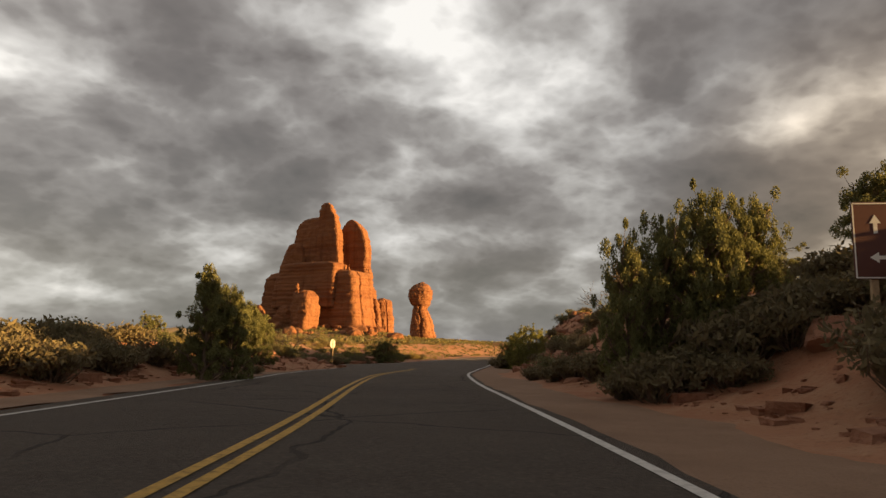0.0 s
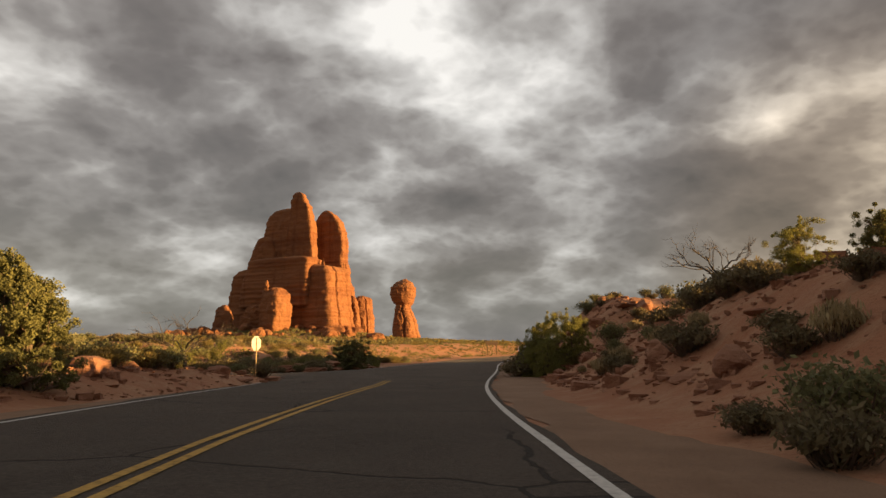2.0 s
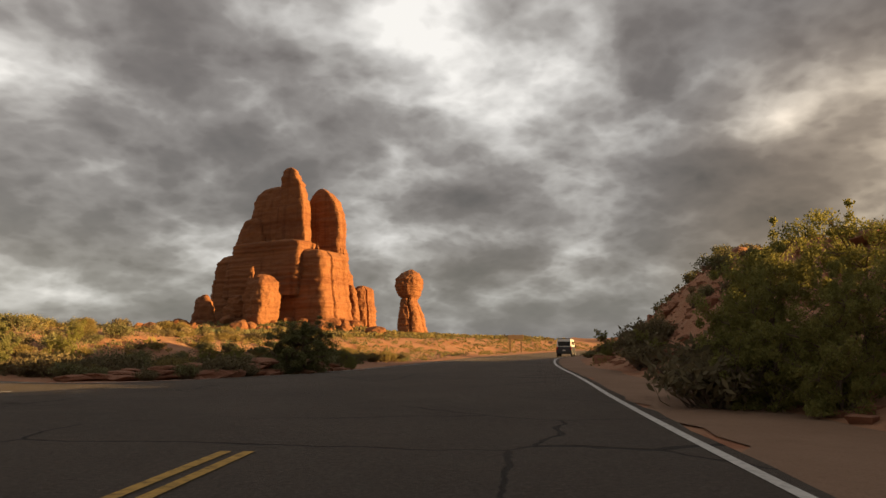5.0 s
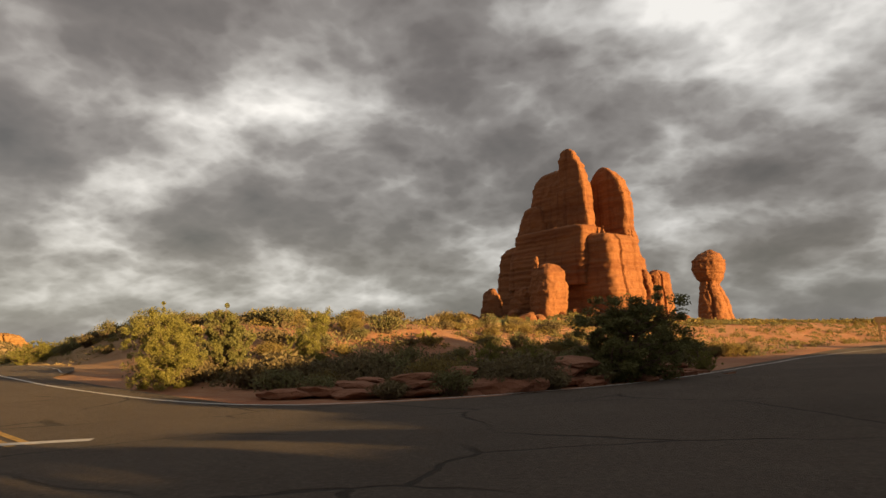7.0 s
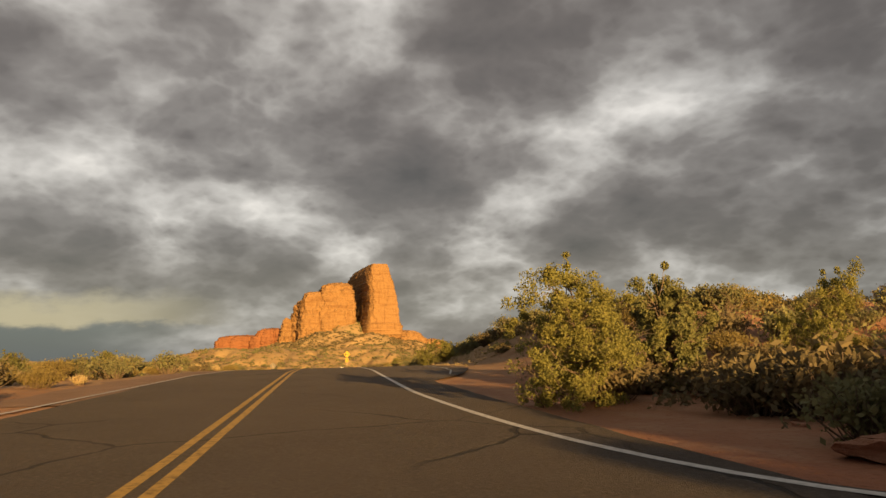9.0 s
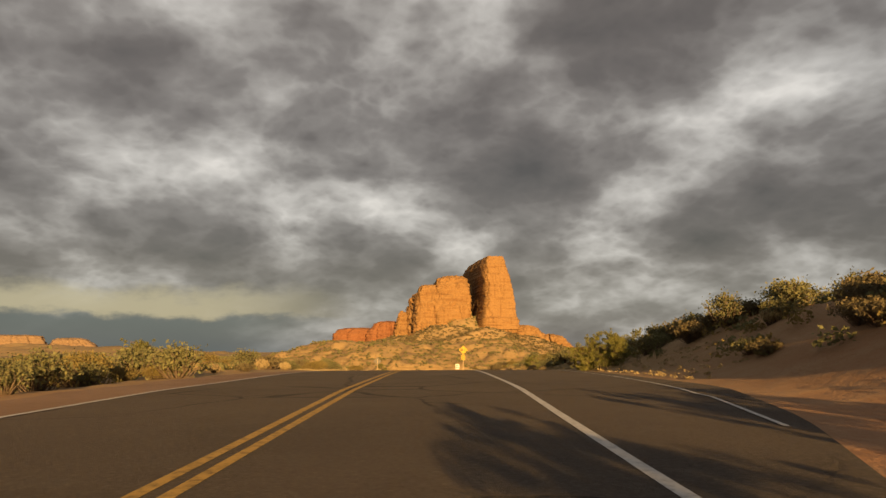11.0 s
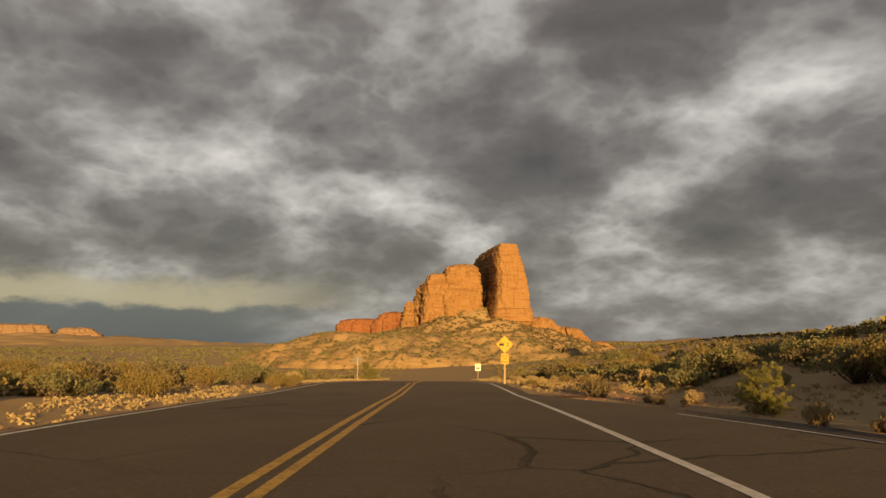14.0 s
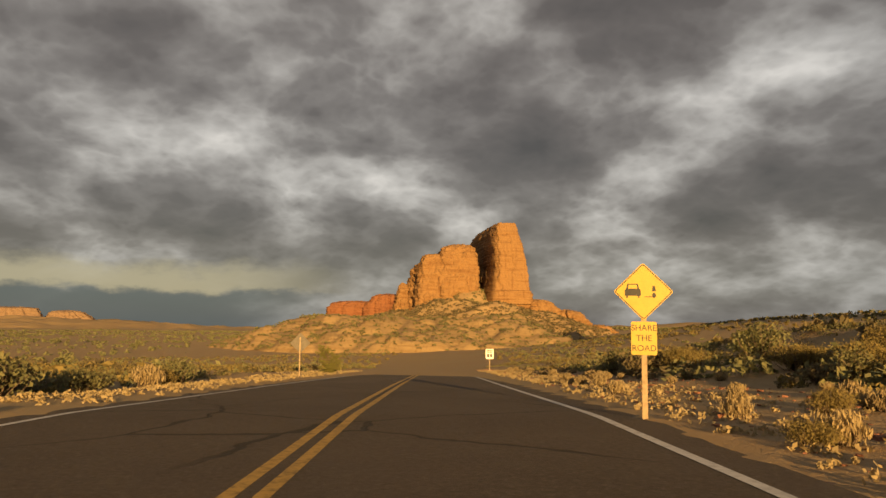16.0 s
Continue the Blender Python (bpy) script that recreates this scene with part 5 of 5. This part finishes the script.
def lettering(text, size, mat, parent, x, y, z, name="lettering"):
    cu = bpy.data.curves.new(name, "FONT")
    cu.body, cu.size, cu.align_x, cu.align_y, cu.extrude = text, size, "CENTER", "CENTER", 0.001
    tmp = bpy.data.objects.new("tmp", cu)
    scene.collection.objects.link(tmp)
    bpy.context.view_layer.update()
    me = bpy.data.meshes.new_from_object(tmp.evaluated_get(bpy.context.evaluated_depsgraph_get()))
    bpy.data.objects.remove(tmp)
    me.materials.clear()
    me.materials.append(mat)
    ob = new(name, me)
    ob.parent = parent
    ob.matrix_basis = pose(x, y, z, 90, 0, 0)
    return ob


def facing(x, y, nx, ny, z=None, lean=0.0):
    """Base pose of a sign whose face looks along (nx, ny)."""
    zz = float(ground_z(x, y)) if z is None else z
    return pose(x, y, zz, 0, lean, math.degrees(math.atan2(nx, -ny)))


def share_sign():
    root = empty("road_sign", facing(-88.54, 110.54, 0.80, -0.60, lean=0.6))
    g = float(ground_z(-88.54, 110.54))
    root.scale = (0.83, 0.83, 0.83)
    mid = (0.19 - g) / 0.83
    low = mid - 0.86
    part("post", box(0.10, 0.06, mid + 0.45 + 0.4, (0, 0.05, (mid + 0.45 - 0.4) / 2)), POST, root, "weathered tan post")
    r = 0.045
    dia = part("diamond_plate", plate(moved(rounded(0.762, 0.762, r, 5, radians(45)), 0, mid)), SIGN_YELLOW, root, "yellow diamond warning plate")
    edge = rounded(0.735, 0.735, r, 5, radians(45))
    inner = rounded(0.705, 0.705, r * 0.8, 5, radians(45))
    bm = bmesh.new()
    a = [bm.verts.new((x, -0.002, z + mid)) for x, z in edge]
    b = [bm.verts.new((x, -0.002, z + mid)) for x, z in inner]
    for k in range(len(a)):
        bm.faces.new((a[k], a[(k + 1) % len(a)], b[(k + 1) % len(a)], b[k]))
    part("border", bm, SIGN_BLACK, dia)
    car = [(-0.36, -0.10), (-0.36, 0.00), (-0.335, 0.03), (-0.31, 0.125), (-0.125, 0.125), (-0.10, 0.03), (-0.075, 0.0), (-0.075, -0.10), (-0.10, -0.10), (-0.10, -0.14), (-0.125, -0.14), (-0.13, -0.10), (-0.305, -0.10), (-0.31, -0.14), (-0.335, -0.14), (-0.335, -0.10)]
    part("car_symbol", plate(moved(car, 0.03, mid + 0.02), 0.0015), SIGN_BLACK, dia).location = (0, -0.0028, 0)
    part("car_symbol_window", plate(moved([(-0.30, 0.035), (-0.29, 0.105), (-0.145, 0.105), (-0.135, 0.035)], 0.03, mid + 0.02), 0.001), SIGN_YELLOW, dia).location = (0, -0.0045, 0)
    ring = []
    for k in range(16):
        ring.append((0.035 * math.cos(k * math.pi / 8), 0.05 * math.sin(k * math.pi / 8)))
    part("bicycle_symbol", plate(moved(ring, 0.19, mid - 0.07), 0.0015), SIGN_BLACK, dia).location = (0, -0.0028, 0)
    part("bicycle_symbol", plate(moved([(-0.035, -0.05), (0.035, -0.05), (0.02, 0.05), (-0.02, 0.05)], 0.19, mid + 0.055), 0.0015), SIGN_BLACK, dia).location = (0, -0.0028, 0)
    part("symbol_bar", plate([(0.02, mid - 0.105), (0.18, mid - 0.10), (0.18, mid - 0.088), (0.02, mid - 0.092)], 0.0015), SIGN_BLACK, dia).location = (0, -0.0028, 0)
    pl = part("word_plate", plate(moved(rounded(0.457, 0.61, 0.03), 0, low)), SIGN_YELLOW, root, "yellow rectangular word plate")
    for n, word in enumerate(("SHARE", "THE", "ROAD")):
        lettering(word, 0.155, SIGN_BLACK, pl, 0, -0.003, low + 0.185 - 0.185 * n)
    return tagged(root, "yellow diamond road sign with a word plate on a post", "road sign")


share_sign()


def small_sign(name, at, normal, w, h, bottom, mat, label, turn=0.0, octagon=False, bars=(), back=None):
    root = empty(name, facing(*at, *normal))
    mid = bottom + (h / 2 if not turn else h * 0.707)
    part("post", box(0.06, 0.045, mid + h * 0.4 + 0.4, (0, 0.03, (mid + h * 0.4 - 0.4) / 2)), POST, root)
    if octagon:
        k = w / 2 / math.cos(math.pi / 8)
        outline = [(k * math.cos(math.pi / 8 + n * math.pi / 4), k * math.sin(math.pi / 8 + n * math.pi / 4)) for n in range(8)]
    else:
        outline = rounded(w, h, 0.04, 4, turn)
    pl = part("plate", plate(moved(outline, 0, mid)), back or ALLOY, root, "bare metal plate")
    part("facing", plate([(x * 0.98, z * 0.98 + mid) for x, z in outline], 0.001), mat, pl).location = (0, -0.0015, 0)
    for dx, dz, bw, bh in bars:
        part("bar", plate(moved([(-bw / 2, -bh / 2), (bw / 2, -bh / 2), (bw / 2, bh / 2), (-bw / 2, bh / 2)], dx, mid + dz), 0.001), SIGN_BLACK, pl).location = (0, -0.0035, 0)
    return tagged(root, label, "road sign")


small_sign("speed_sign", at_b(128, 5.0), (-BU[0], -BU[1]), 0.61, 0.76, 1.0, SIGN_WHITE, "small white rectangular speed sign on a post", bars=((0, 0.26, 0.42, 0.07), (0, 0.14, 0.40, 0.07), (-0.11, -0.12, 0.16, 0.26), (0.11, -0.12, 0.16, 0.26)))
small_sign("warning_sign", at_b(112, -6.2), (BU[0], BU[1]), 0.76, 0.76, 1.2, SIGN_YELLOW, "grey back of a diamond warning sign on a post", turn=radians(45), back=material("dull_metal", plain((0.16, 0.14, 0.11), 0.7)))
small_sign("stop_sign", (-9.15, 60.0), (-0.919, 0.394), 0.76, 0.76, 1.35, material("sign_red", plain((0.45, 0.02, 0.02), 0.45)), "bare metal back of an octagonal stop sign", octagon=True)
small_sign("marker_sign", (21.2, 187.5), (-0.3, -0.95), 0.9, 0.5, 1.4, TAN, "small tan marker sign on a post")


def direction_sign():
    root = empty("direction_sign", facing(9.35, 15.0, -0.12, -0.99))
    g = float(ground_z(9.35, 15.0))
    lo, hi = 2.5 - g, 3.95 - g
    mid = (lo + hi) / 2
    for x in (-0.6, 0.6):
        part("post", box(0.12, 0.10, hi + 0.3, (x, 0.08, (hi - 0.5) / 2)), POST, root)
    pl = part("panel", plate(moved(rounded(1.9, hi - lo, 0.06), 0, mid), 0.03), SIGN_BROWN, root, "dark brown painted panel")
    for x, z, w, h in ((0, hi - 0.03, 1.86, 0.025), (0, lo + 0.03, 1.86, 0.025), (-0.925, mid, 0.025, hi - lo - 0.06), (0.925, mid, 0.025, hi - lo - 0.06)):
        part("border", box(w, 0.004, h, (x, -0.003, z), 0), SIGN_WHITE, pl)
    arrow = [(-0.035, -0.17), (0.035, -0.17), (0.035, 0.02), (0.10, 0.02), (0, 0.18), (-0.10, 0.02), (-0.035, 0.02)]
    part("arrow", plate(moved(arrow, -0.55, mid + 0.30), 0.003), SIGN_WHITE, pl).location = (0, -0.005, 0)
    part("arrow", plate([(-z - 0.50, x + mid - 0.32) for x, z in arrow], 0.003), SIGN_WHITE, pl).location = (0, -0.005, 0)
    for z in (0.34, 0.18, -0.28, -0.44):
        part("bar", box(0.95, 0.003, 0.085, (0.22, -0.003, mid + z), 0), SIGN_WHITE, pl)
    return tagged(root, "brown park direction sign with white arrows on posts", "road sign")


direction_sign()


def notice_board():
    root = empty("notice_board", facing(12.26, 168.4, -0.15, -0.98))
    for x in (-0.95, 0.95):
        part("post", box(0.30, 0.28, 2.6, (x, 0, 1.0), 0.03), TAN, root)
    part("beam", box(2.7, 0.34, 0.75, (0, 0, 2.55), 0.04), TAN, root, "broad tan wooden head board")
    return tagged(root, "tan wooden notice board on two thick posts", "sign")


notice_board()

# ---------------------------------------------------------------- the van ahead
PAINT_W = material("white_car_paint", plain((0.70, 0.69, 0.66), 0.3, spec=0.5, speck=0.06))
PAINT_D = material("dark_car_paint", plain((0.035, 0.035, 0.04), 0.3, spec=0.5))
GLASS = material("dark_window_glass", plain((0.012, 0.013, 0.015), 0.05, spec=0.6, speck=0.0))
TYRE = material("black_rubber", plain((0.02, 0.02, 0.02), 0.85))
LAMP = material("red_tail_lamp", plain((0.45, 0.02, 0.02), 0.25, spec=0.5))


def van(x, y, heading):
    root = empty("van", pose(x, y, float(base_z(x, y)) + 0.005, 0, 0, heading))

    def slab(name, w, l, z0, z1, mat, parent, taper=0.0, y0=0.0, label=""):
        bm = bmesh.new()
        bmesh.ops.create_cube(bm, size=1.0, matrix=Matrix.Translation((0, y0, (z0 + z1) / 2)) @ Matrix.Diagonal((w, l, z1 - z0, 1)))
        for v in bm.verts:
            if v.co.z > (z0 + z1) / 2:
                v.co.x *= 1 - taper
                v.co.y = y0 + (v.co.y - y0) * (1 - taper * 0.7)
        bmesh.ops.bevel(bm, geom=bm.edges, offset=0.09, segments=3, affect="EDGES")
        return part(name, bm, mat, parent, label)

    body = slab("body", 1.95, 4.9, 0.35, 1.22, PAINT_D, root, 0.02, 0, "dark lower body")
    cab = slab("cabin", 1.88, 4.5, 1.16, 2.15, PAINT_W, root, 0.10, -0.1, "white high roof")
    part("rear_window", box(1.45, 0.05, 0.62, (0, -2.30, 1.55), 0.02), GLASS, cab)
    for sx in (-1, 1):
        part("side_window", box(0.05, 3.2, 0.5, (sx * 0.885, -0.1, 1.6), 0.02), GLASS, cab)
        part("tail_lamp", box(0.16, 0.08, 0.30, (sx * 0.86, -2.43, 1.02), 0.02), LAMP, body)
        part("mirror", box(0.18, 0.12, 0.2, (sx * 1.08, 1.5, 1.35), 0.03), PAINT_D, body)
        for wy in (-1.5, 1.5):
            bm = bmesh.new()
            bmesh.ops.create_cone(bm, cap_ends=True, segments=24, radius1=0.35, radius2=0.35, depth=0.24, matrix=Matrix.Translation((sx * 0.86, wy, 0.35)) @ Matrix.Rotation(math.pi / 2, 4, "Y"))
            bmesh.ops.bevel(bm, geom=bm.edges, offset=0.03, segments=2, affect="EDGES")
            wheel = part("wheel", bm, TYRE, root)
            bm = bmesh.new()
            bmesh.ops.create_cone(bm, cap_ends=True, segments=20, radius1=0.2, radius2=0.17, depth=0.26, matrix=Matrix.Translation((sx * 0.88, wy, 0.35)) @ Matrix.Rotation(math.pi / 2, 4, "Y"))
            part("rim", bm, ALLOY, wheel)
    part("bumper", box(1.9, 0.18, 0.22, (0, -2.46, 0.55), 0.05), PAINT_D, body)
    part("plate_bar", box(0.34, 0.02, 0.12, (0, -2.565, 0.8), 0.0), SIGN_WHITE, body)
    part("roof_rack", box(1.3, 2.2, 0.08, (0, -0.1, 2.22), 0.02), PAINT_D, cab)
    return tagged(root, "white-roofed dark van driving along the asphalt road", "van")


van(15.4, 138.0, -15.5)
